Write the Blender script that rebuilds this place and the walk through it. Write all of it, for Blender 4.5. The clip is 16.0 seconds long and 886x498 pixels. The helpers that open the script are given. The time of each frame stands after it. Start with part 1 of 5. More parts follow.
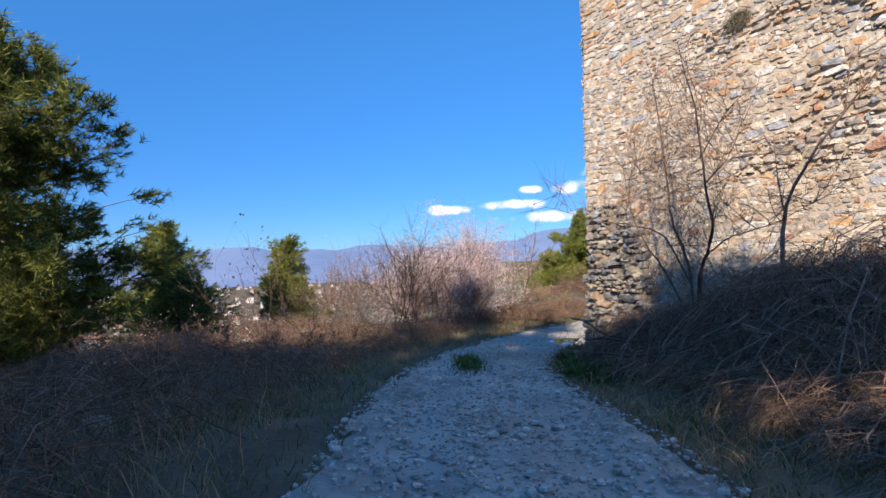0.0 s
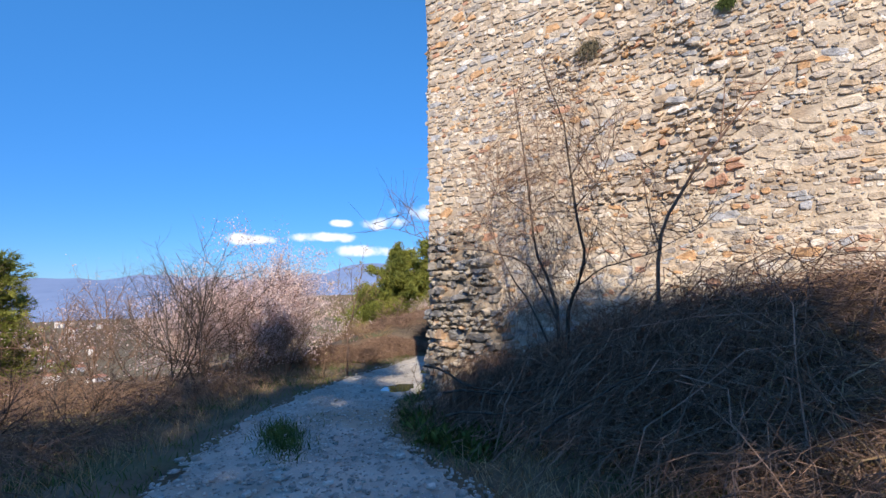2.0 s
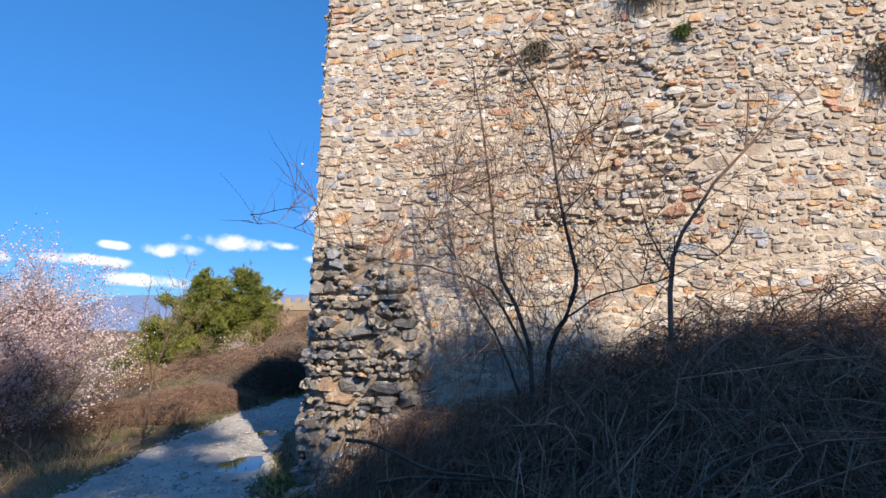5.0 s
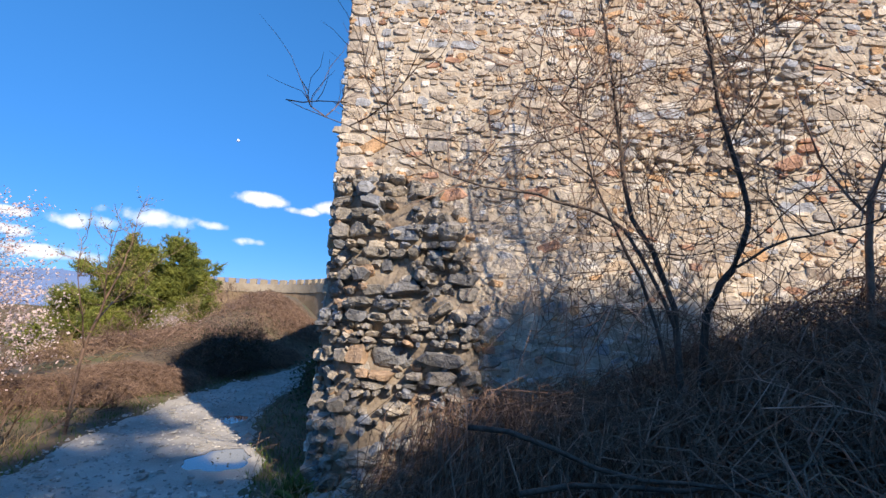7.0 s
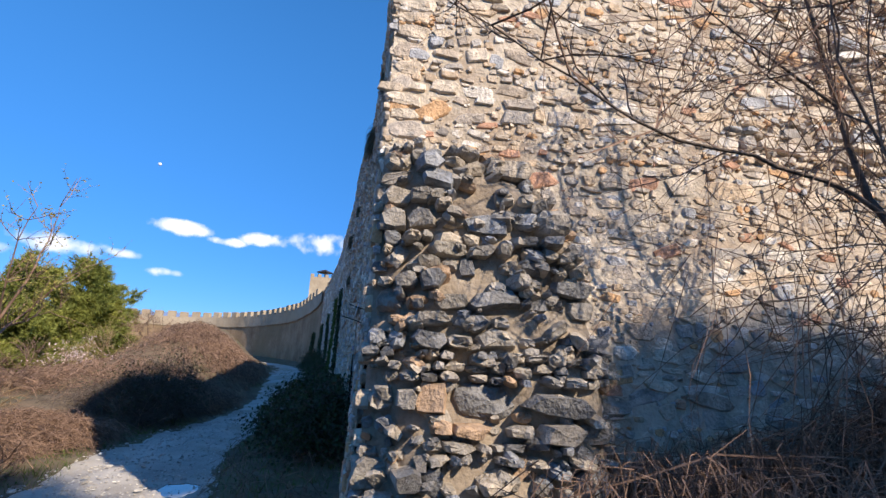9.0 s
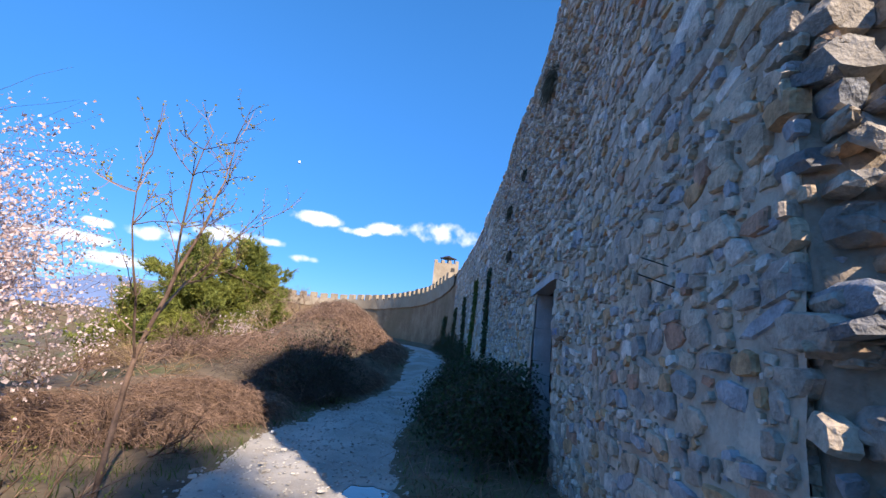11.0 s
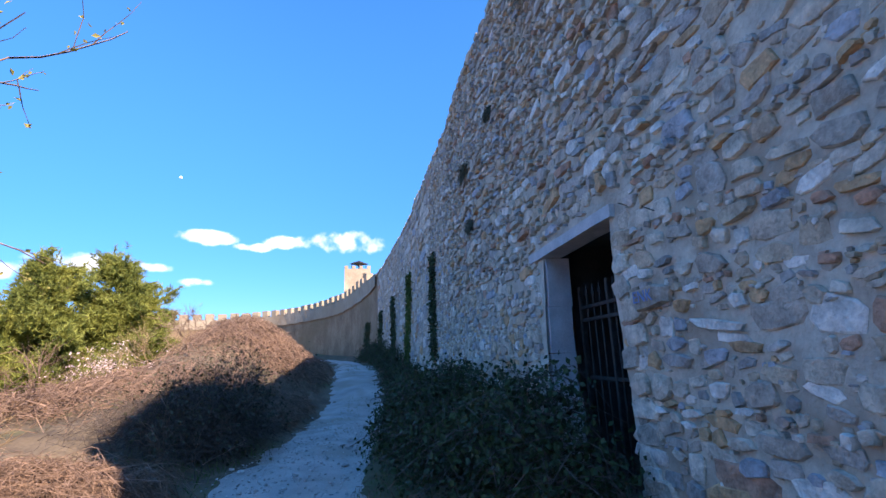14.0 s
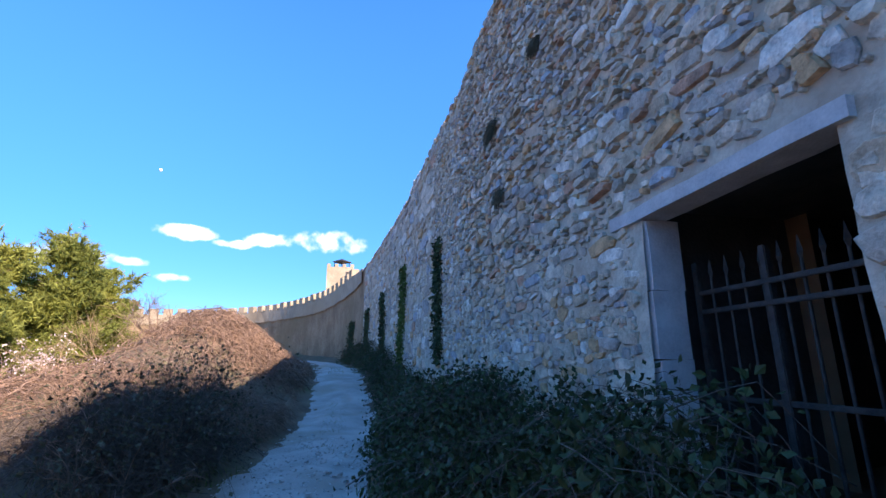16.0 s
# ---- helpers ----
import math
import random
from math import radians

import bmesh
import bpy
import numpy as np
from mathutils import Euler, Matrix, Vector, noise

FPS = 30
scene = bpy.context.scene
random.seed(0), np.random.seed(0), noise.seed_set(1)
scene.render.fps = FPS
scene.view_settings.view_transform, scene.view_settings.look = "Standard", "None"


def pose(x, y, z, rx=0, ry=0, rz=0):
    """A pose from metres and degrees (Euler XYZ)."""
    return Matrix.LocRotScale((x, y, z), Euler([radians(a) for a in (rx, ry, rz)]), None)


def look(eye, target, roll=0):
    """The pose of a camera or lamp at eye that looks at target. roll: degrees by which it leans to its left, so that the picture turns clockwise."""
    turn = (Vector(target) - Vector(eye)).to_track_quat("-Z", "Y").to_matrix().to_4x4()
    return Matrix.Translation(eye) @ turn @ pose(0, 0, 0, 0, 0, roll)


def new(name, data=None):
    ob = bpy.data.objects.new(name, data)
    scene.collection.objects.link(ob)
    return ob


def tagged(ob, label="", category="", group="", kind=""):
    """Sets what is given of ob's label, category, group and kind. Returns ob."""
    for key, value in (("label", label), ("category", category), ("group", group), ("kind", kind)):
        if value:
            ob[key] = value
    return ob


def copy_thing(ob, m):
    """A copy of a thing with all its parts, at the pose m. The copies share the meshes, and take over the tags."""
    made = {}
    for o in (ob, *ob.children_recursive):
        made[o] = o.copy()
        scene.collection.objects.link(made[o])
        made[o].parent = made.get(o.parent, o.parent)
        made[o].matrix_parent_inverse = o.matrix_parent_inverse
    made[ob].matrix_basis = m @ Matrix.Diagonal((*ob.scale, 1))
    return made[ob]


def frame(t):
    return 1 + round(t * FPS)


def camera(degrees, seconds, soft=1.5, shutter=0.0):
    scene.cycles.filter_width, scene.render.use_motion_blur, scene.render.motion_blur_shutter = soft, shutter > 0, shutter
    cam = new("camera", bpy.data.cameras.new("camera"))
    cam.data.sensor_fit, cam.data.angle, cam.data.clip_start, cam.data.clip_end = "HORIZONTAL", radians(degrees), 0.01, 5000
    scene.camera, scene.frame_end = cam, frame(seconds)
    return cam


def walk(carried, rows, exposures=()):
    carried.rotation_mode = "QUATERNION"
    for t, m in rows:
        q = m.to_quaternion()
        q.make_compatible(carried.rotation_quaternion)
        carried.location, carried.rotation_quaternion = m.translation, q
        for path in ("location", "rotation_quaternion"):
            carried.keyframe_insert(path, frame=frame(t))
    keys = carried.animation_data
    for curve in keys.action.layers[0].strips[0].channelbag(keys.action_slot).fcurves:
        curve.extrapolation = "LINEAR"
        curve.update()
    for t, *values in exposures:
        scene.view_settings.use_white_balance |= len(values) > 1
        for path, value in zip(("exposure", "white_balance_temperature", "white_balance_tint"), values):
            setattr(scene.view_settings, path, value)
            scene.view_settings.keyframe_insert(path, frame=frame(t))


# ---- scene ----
cam = camera(87.9, 16.0)
PATH = [
    (0, (0.175, 0.58, 1.258), (0.168, 2.579, 1.329), -1.6),
    (0.5, (0.115, 1.067, 1.251), (0.346, 3.053, 1.305), -2.5),
    (1, (0.129, 1.572, 1.236), (0.566, 3.523, 1.3), -2.8),
    (1.5, (0.051, 2.043, 1.227), (0.622, 3.957, 1.325), -0.8),
    (2, (0.063, 2.471, 1.243), (0.853, 4.297, 1.442), -1.2),
    (2.5, (-0.044, 2.879, 1.356), (1.103, 4.452, 1.815), -3.3),
    (3, (-0.084, 3.245, 1.372), (1.206, 4.68, 1.899), -3.3),
    (3.5, (-0.112, 3.68, 1.365), (1.24, 5.067, 1.865), -2.3),
    (4, (-0.165, 4.065, 1.343), (1.217, 5.432, 1.818), -1.3),
    (4.2, (-0.162, 4.235, 1.316), (1.224, 5.606, 1.763), -1.4),
    (6.3, (-0.011, 6.21, 0.865), (1.568, 7.397, 1.175), 2.8),
    (6.5, (-0.001, 6.423, 0.832), (1.603, 7.574, 1.15), 2.4),
    (7, (0.092, 6.915, 0.813), (1.7, 8.052, 1.159), 2.6),
    (7.5, (0.271, 7.282, 0.77), (1.92, 8.346, 1.16), 1.1),
    (8, (0.378, 7.74, 0.759), (2.154, 8.581, 1.134), -2.1),
    (8.5, (0.481, 8.141, 0.742), (2.327, 8.817, 1.112), -1.4),
    (9, (0.619, 8.731, 0.713), (2.341, 9.608, 1.229), 2.6),
    (9.5, (0.728, 9.208, 0.716), (2.287, 10.349, 1.233), 5.3),
    (10, (0.94, 9.656, 0.707), (2.415, 10.917, 1.192), 5.4),
    (10.2, (1.012, 9.86, 0.678), (2.459, 11.155, 1.16), 5.4),
    (12.3, (2.014, 11.624, 0.602), (3.584, 12.817, 0.938), 6.1),
    (12.5, (2.095, 11.781, 0.57), (3.714, 12.9, 0.922), 4.8),
    (13, (2.39, 12.144, 0.561), (4.111, 13.08, 0.961), 1.0),
    (13.5, (2.697, 12.501, 0.583), (4.395, 13.467, 1.013), -1.0),
    (14, (3.026, 12.856, 0.618), (4.715, 13.821, 1.081), -1.8),
    (14.5, (3.372, 13.191, 0.642), (5.063, 14.132, 1.148), -2.1),
    (15, (3.638, 13.552, 0.643), (5.347, 14.445, 1.174), -1.6),
    (15.5, (4.019, 13.883, 0.645), (5.736, 14.776, 1.15), -1.0),
    (16, (4.324, 14.236, 0.634), (6.047, 15.135, 1.11), -0.4),
]
walk(cam, [(t, look(eye, target, roll)) for t, eye, target, roll in PATH],
     [(0, 0.55, 6500, 10), (4, 0.5, 6500, 10), (9.5, 0.6, 6500, 11), (12.5, 1.1, 6600, 17), (16, 1.35, 6700, 19)])

# ---- world, sun, exposure ----
SUN_EL = 36.0
SUN_DIR = Vector((-0.30, -0.954, 0)).normalized()          # from the place towards the sun, on the plan
world = bpy.data.worlds.new("sky")
scene.world = world
world.use_nodes = True
wn = world.node_tree.nodes
sky = wn.new("ShaderNodeTexSky")
sky.sky_type = "NISHITA"
sky.sun_disc = False
sky.sun_elevation = radians(SUN_EL)
sky.sun_rotation = math.atan2(SUN_DIR.x, SUN_DIR.y)
sky.air_density, sky.dust_density, sky.ozone_density = 1.0, 0.2, 3.0
wl = world.node_tree.links


def wmath(op, a, b=None, c=None):
    """One arithmetic node of the sky."""
    nd = wn.new("ShaderNodeMath")
    nd.operation = op
    for i, v in enumerate((a, b, c)):
        if v is None:
            continue
        if isinstance(v, (int, float)):
            nd.inputs[i].default_value = v
        else:
            wl.new(v, nd.inputs[i])
    return nd.outputs[0]


deep = wn.new("ShaderNodeHueSaturation")
deep.inputs["Saturation"].default_value = 1.1
tint = wn.new("ShaderNodeMix")
tint.data_type, tint.blend_type = "RGBA", "MULTIPLY"
tint.inputs[0].default_value = 1.0
wl.new(sky.outputs["Color"], tint.inputs[6])
wl.new(tint.outputs[2], deep.inputs["Color"])
# small fair-weather clouds low in the sky: azimuth, height, half width, half height in degrees
CLOUDS = ((42.1, 14.3, 5.0, 1.5), (49.2, 13.9, 2.0, 0.9), (53.0, 13.2, 1.8, 0.6), (57.5, 14.0, 3.0, 0.9), (62.7, 10.3, 1.6, 0.6), (67.5, 10.3, 4.2, 1.1), (58.7, 8.9, 1.8, 0.6),
          (73.4, 9.0, 3.0, 1.0), (79.1, 8.9, 1.3, 0.5), (81.0, 7.2, 4.0, 0.7), (90.3, 6.9, 3.2, 0.7), (77.0, 5.6, 5.5, 0.8))
gen = wn.new("ShaderNodeTexCoord").outputs["Generated"]
sep = wn.new("ShaderNodeSeparateXYZ")
wl.new(gen, sep.inputs[0])
az = wmath("MULTIPLY", wmath("ARCTAN2", sep.outputs[1], sep.outputs[0]), 180 / math.pi)
el = wmath("MULTIPLY", wmath("ARCSINE", sep.outputs[2]), 180 / math.pi)
# clear dry air: the pale band near the horizon is thin and stays blue
height = wn.new("ShaderNodeMapRange")
height.interpolation_type = "SMOOTHSTEP"
height.inputs["From Min"].default_value, height.inputs["From Max"].default_value = -4.0, 42.0
wl.new(el, height.inputs["Value"])
air = wn.new("ShaderNodeMix")
air.data_type = "RGBA"
air.inputs[6].default_value, air.inputs[7].default_value = (0.28, 0.42, 0.70, 1), (0.73, 1.07, 1.34, 1)
wl.new(height.outputs["Result"], air.inputs[0])
wl.new(air.outputs[2], tint.inputs[7])
puff = None
for a, e, w, h in CLOUDS:
    q1 = wmath("POWER", wmath("ABSOLUTE", wmath("DIVIDE", wmath("SUBTRACT", az, a), w)), 2.0)
    q2 = wmath("POWER", wmath("ABSOLUTE", wmath("DIVIDE", wmath("SUBTRACT", el, e), h)), 2.0)
    one = wmath("SUBTRACT", 1.0, wmath("MULTIPLY_ADD", q1, 0.6, q2))
    puff = one if puff is None else wmath("MAXIMUM", puff, one)
cn = wn.new("ShaderNodeTexNoise")
cn.inputs["Scale"].default_value, cn.inputs["Detail"].default_value = 22.0, 7.0
wl.new(gen, cn.inputs["Vector"])
cm = wn.new("ShaderNodeMapRange")
cm.interpolation_type = "SMOOTHSTEP"
cm.inputs["From Min"].default_value, cm.inputs["From Max"].default_value = 0.1, 1.1
cm.inputs["To Max"].default_value = 0.95
wl.new(wmath("MULTIPLY_ADD", wmath("SUBTRACT", cn.outputs["Fac"], 0.5), 3.4, puff), cm.inputs["Value"])
cl = wn.new("ShaderNodeMix")
cl.data_type = "RGBA"
cl.inputs[7].default_value = (6.2, 6.3, 6.9, 1)
wl.new(cm.outputs["Result"], cl.inputs[0])
wl.new(deep.outputs["Color"], cl.inputs[6])
wl.new(cl.outputs[2], wn["Background"].inputs["Color"])
wn["Background"].inputs["Strength"].default_value = 0.13
sun = new("sun", bpy.data.lights.new("sun", "SUN"))
sun.data.energy, sun.data.angle, sun.data.color = 4.7, radians(0.6), (1.0, 0.86, 0.70)
toward = Vector((SUN_DIR.x * math.cos(radians(SUN_EL)), SUN_DIR.y * math.cos(radians(SUN_EL)), math.sin(radians(SUN_EL))))
sun.matrix_world = look(toward * 60, (0, 0, 0))

# ---- materials ----


def mat(name, dark, light, scale=6.0, rough=0.9, bump=0.3, fine=40.0, metal=0.0, vary=0.0, third=None, spec=0.3, thin=0.0):
    """Two colours mixed by a coarse and a fine noise, with relief; vary: change from piece to piece; third: a stain colour."""
    m = bpy.data.materials.new(name)
    m.use_nodes = True
    nt = m.node_tree
    n, l = nt.nodes, nt.links
    b = n["Principled BSDF"]
    b.inputs["Roughness"].default_value, b.inputs["Metallic"].default_value = rough, metal
    b.inputs["Specular IOR Level"].default_value = spec
    co = n.new("ShaderNodeTexCoord")
    geo = n.new("ShaderNodeNewGeometry")
    n1, n2 = n.new("ShaderNodeTexNoise"), n.new("ShaderNodeTexNoise")
    for t, s, d in ((n1, scale, 5.0), (n2, fine, 4.0)):
        t.inputs["Scale"].default_value, t.inputs["Detail"].default_value = s, d
        l.new(geo.outputs["Position"], t.inputs["Vector"])
    add = n.new("ShaderNodeMath")
    add.operation = "MULTIPLY_ADD"
    add.inputs[1].default_value = 0.45
    l.new(n2.outputs["Fac"], add.inputs[0])
    l.new(n1.outputs["Fac"], add.inputs[2])
    ramp = n.new("ShaderNodeMapRange")
    ramp.inputs["From Min"].default_value, ramp.inputs["From Max"].default_value = 0.5, 0.95
    l.new(add.outputs[0], ramp.inputs["Value"])
    mix = n.new("ShaderNodeMix")
    mix.data_type = "RGBA"
    mix.inputs[6].default_value, mix.inputs[7].default_value = (*dark, 1), (*light, 1)
    l.new(ramp.outputs["Result"], mix.inputs[0])
    out = mix.outputs[2]
    if third:
        n3 = n.new("ShaderNodeTexNoise")
        n3.inputs["Scale"].default_value, n3.inputs["Detail"].default_value = scale * 0.35, 6.0
        l.new(geo.outputs["Position"], n3.inputs["Vector"])
        r3 = n.new("ShaderNodeMapRange")
        r3.inputs["From Min"].default_value, r3.inputs["From Max"].default_value = 0.5, 0.66
        l.new(n3.outputs["Fac"], r3.inputs["Value"])
        mx = n.new("ShaderNodeMix")
        mx.data_type = "RGBA"
        mx.inputs[7].default_value = (*third, 1)
        l.new(r3.outputs["Result"], mx.inputs[0])
        l.new(out, mx.inputs[6])
        out = mx.outputs[2]
    if vary:
        oi = n.new("ShaderNodeObjectInfo")
        sm = n.new("ShaderNodeMath")
        sm.operation = "ADD"
        l.new(oi.outputs["Random"], sm.inputs[0])
        l.new(geo.outputs["Random Per Island"], sm.inputs[1])
        fr = n.new("ShaderNodeMath")
        fr.operation = "FRACT"
        l.new(sm.outputs[0], fr.inputs[0])
        hs = n.new("ShaderNodeHueSaturation")
        rg = n.new("ShaderNodeMapRange")
        rg.inputs["To Min"].default_value, rg.inputs["To Max"].default_value = 1 - vary, 1 + vary
        l.new(fr.outputs[0], rg.inputs["Value"])
        l.new(rg.outputs["Result"], hs.inputs["Value"])
        l.new(out, hs.inputs["Color"])
        out = hs.outputs["Color"]
    l.new(out, b.inputs["Base Color"])
    if bump:
        bp = n.new("ShaderNodeBump")
        bp.inputs["Strength"].default_value, bp.inputs["Distance"].default_value = bump, 0.03
        l.new(add.outputs[0], bp.inputs["Height"])
        l.new(bp.outputs["Normal"], b.inputs["Normal"])
    if thin:
        b.inputs["Subsurface Weight"].default_value = 0.0
        tr = n.new("ShaderNodeBsdfTranslucent")
        l.new(out, tr.inputs["Color"])
        ms = n.new("ShaderNodeMixShader")
        ms.inputs[0].default_value = thin
        l.new(b.outputs[0], ms.inputs[1])
        l.new(tr.outputs[0], ms.inputs[2])
        l.new(ms.outputs[0], n["Material Output"].inputs["Surface"])
    return m


def stone_mat(name, stops, bump=1.0):
    """Rubble: each stone takes one of several colours, with grain and stains of its own."""
    m = mat(name, (0.3, 0.3, 0.3), (0.5, 0.5, 0.5), 9.0, 0.92, bump, 45.0)
    nt = m.node_tree
    n, l = nt.nodes, nt.links
    geo = n["Geometry"]
    oi, sm, fr, rp = n.new("ShaderNodeObjectInfo"), n.new("ShaderNodeMath"), n.new("ShaderNodeMath"), n.new("ShaderNodeValToRGB")
    sm.operation, fr.operation = "ADD", "FRACT"
    l.new(oi.outputs["Random"], sm.inputs[0])
    l.new(geo.outputs["Random Per Island"], sm.inputs[1])
    l.new(sm.outputs[0], fr.inputs[0])
    l.new(fr.outputs[0], rp.inputs["Fac"])
    rp.color_ramp.interpolation = "CONSTANT"
    while len(rp.color_ramp.elements) < len(stops):
        rp.color_ramp.elements.new(0.5)
    for e, (p, c) in zip(rp.color_ramp.elements, stops):
        e.position, e.color = p, (*c, 1)
    mul = n.new("ShaderNodeMix")
    mul.data_type, mul.blend_type = "RGBA", "MULTIPLY"
    mul.inputs[0].default_value = 1.0
    grain = n.new("ShaderNodeMapRange")
    grain.inputs["From Min"].default_value, grain.inputs["From Max"].default_value = 0.4, 1.0
    grain.inputs["To Min"].default_value, grain.inputs["To Max"].default_value = 0.42, 1.42
    l.new(n["Math"].outputs[0], grain.inputs["Value"])
    l.new(rp.outputs["Color"], mul.inputs[6])
    l.new(grain.outputs["Result"], mul.inputs[7])
    l.new(mul.outputs[2], n["Principled BSDF"].inputs["Base Color"])
    return m


M_STONE = stone_mat("rubble_stone", ((0, (0.58, 0.475, 0.36)), (0.16, (0.46, 0.38, 0.30)), (0.3, (0.66, 0.56, 0.44)), (0.44, (0.40, 0.36, 0.32)), (0.53, (0.56, 0.43, 0.30)),
                                     (0.64, (0.50, 0.43, 0.36)), (0.73, (0.74, 0.67, 0.58)), (0.83, (0.43, 0.43, 0.44)), (0.9, (0.60, 0.37, 0.20)), (0.96, (0.52, 0.30, 0.20))))
M_RUIN = stone_mat("ruin_stone", ((0, (0.31, 0.28, 0.24)), (0.22, (0.39, 0.345, 0.29)), (0.4, (0.21, 0.205, 0.20)), (0.55, (0.45, 0.385, 0.305)), (0.76, (0.31, 0.315, 0.325)), (0.9, (0.43, 0.30, 0.20))), 1.2)
M_MORTAR = mat("lime_mortar", (0.41, 0.34, 0.262), (0.69, 0.60, 0.475), 5.0, 0.95, 1.0, 30.0, third=(0.41, 0.32, 0.235))
M_DARKMORTAR = mat("earthy_core", (0.19, 0.15, 0.11), (0.40, 0.33, 0.25), 4.0, 0.95, 1.0, 30.0)
M_LINTEL = mat("weathered_beam", (0.42, 0.41, 0.40), (0.62, 0.60, 0.58), 5.0, 0.85, 0.4, 50.0)
M_IRON = mat("rusty_iron", (0.03, 0.028, 0.027), (0.08, 0.07, 0.062), 12.0, 0.6, 0.3, 80.0, 0.3)
M_ROAD = mat("gravel_road", (0.33, 0.305, 0.27), (0.56, 0.52, 0.46), 1.6, 0.95, 0.7, 60.0, third=(0.36, 0.31, 0.24))
M_GRAVEL = mat("gravel_stones", (0.30, 0.285, 0.26), (0.60, 0.565, 0.51), 14.0, 0.9, 0.4, 60.0, vary=0.35)
M_SOIL = mat("rough_ground", (0.09, 0.066, 0.043), (0.22, 0.165, 0.105), 1.3, 0.97, 0.9, 18.0, third=(0.12, 0.125, 0.055))
M_TWIG = mat("dry_bramble", (0.125, 0.08, 0.057), (0.315, 0.205, 0.145), 7.0, 0.9, 0.0, 60.0, vary=0.45)
M_STRAW = mat("dry_straw", (0.29, 0.20, 0.105), (0.50, 0.36, 0.215), 7.0, 0.9, 0.0, 60.0, vary=0.35, thin=0.2)
M_BARK = mat("dark_bark", (0.06, 0.046, 0.038), (0.16, 0.125, 0.10), 14.0, 0.95, 0.6, 70.0, vary=0.3)
M_GRASS = mat("green_grass", (0.05, 0.085, 0.02), (0.15, 0.19, 0.05), 3.0, 0.8, 0.0, 30.0, vary=0.4, thin=0.25)
M_IVY = mat("dark_leaves", (0.022, 0.04, 0.014), (0.07, 0.095, 0.035), 6.0, 0.55, 0.0, 40.0, vary=0.5, thin=0.15)
M_NEEDLE = mat("pine_needles", (0.05, 0.08, 0.02), (0.25, 0.26, 0.055), 0.9, 0.7, 0.0, 14.0, vary=0.45, thin=0.2)
M_NEEDLE_LIGHT = mat("young_pine_needles", (0.11, 0.14, 0.028), (0.34, 0.345, 0.075), 0.9, 0.7, 0.0, 14.0, vary=0.4, thin=0.25)
M_BLOSSOM = mat("pale_blossom", (0.66, 0.46, 0.42), (0.86, 0.74, 0.70), 6.0, 0.8, 0.0, 40.0, vary=0.15, thin=0.3)
M_BUD = mat("yellow_buds", (0.30, 0.27, 0.06), (0.46, 0.41, 0.13), 6.0, 0.8, 0.0, 40.0, vary=0.2, thin=0.3)
M_DRYLEAF = mat("withered_leaves", (0.05, 0.05, 0.03), (0.13, 0.11, 0.06), 6.0, 0.8, 0.0, 40.0, vary=0.4)
M_TUFT = mat("grey_dry_tuft", (0.09, 0.08, 0.05), (0.22, 0.19, 0.13), 6.0, 0.9, 0.0, 40.0, vary=0.4)
M_FARWALL = mat("far_rubble", (0.28, 0.22, 0.15), (0.46, 0.38, 0.27), 0.5, 0.95, 0.5, 3.5, third=(0.40, 0.31, 0.20))
M_OLDWALL = mat("old_brown_rubble", (0.20, 0.13, 0.075), (0.40, 0.28, 0.17), 0.7, 0.95, 0.9, 5.0, third=(0.25, 0.18, 0.10))
# distance haze is put into the mountains' blue base colour
M_HILL = mat("haze_tinted_mountain", (0.14, 0.20, 0.33), (0.20, 0.27, 0.42), 0.0012, 1.0, 0.0, 0.01)
M_PLASTER = mat("town_plaster", (0.55, 0.50, 0.44), (0.75, 0.72, 0.68), 0.03, 0.9, 0.0, 0.5, vary=0.2)
M_TILE = mat("town_roof_tile", (0.36, 0.15, 0.10), (0.50, 0.24, 0.16), 0.03, 0.9, 0.0, 0.5, vary=0.25)
M_WATER = mat("puddle_water", (0.05, 0.05, 0.045), (0.07, 0.065, 0.055), 3.0, 0.03, 0.0, 9.0, spec=0.8)
M_WATER.node_tree.nodes["Principled BSDF"].inputs["IOR"].default_value = 1.9
M_BOULDER = mat("pale_boulder", (0.30, 0.27, 0.23), (0.46, 0.42, 0.37), 5.0, 0.9, 0.6, 40.0)
# near-black stands in for shade in the gate chamber and the tower's doorway
M_SHADOWED = mat("opening_shade_dark", (0.05, 0.048, 0.045), (0.10, 0.09, 0.08), 3.0, 0.95, 0.5, 30.0)
M_PAINT = mat("blue_paint", (0.12, 0.2, 0.42), (0.2, 0.3, 0.5), 8.0, 0.7, 0.0, 50.0)
M_MOON = mat("moon", (0.8, 0.82, 0.85), (0.9, 0.9, 0.9), 0.1, 1.0, 0.0, 1.0)

# ---- mesh helpers ----
rng = np.random.default_rng(7)


def mesh_of(name, verts, faces, material, smooth=False):
    me = bpy.data.meshes.new(name)
    me.from_pydata([tuple(v) for v in verts], [], [tuple(f) for f in faces])
    me.materials.append(material)
    if smooth:
        me.polygons.foreach_set("use_smooth", [True] * len(me.polygons))
    me.update()
    return me


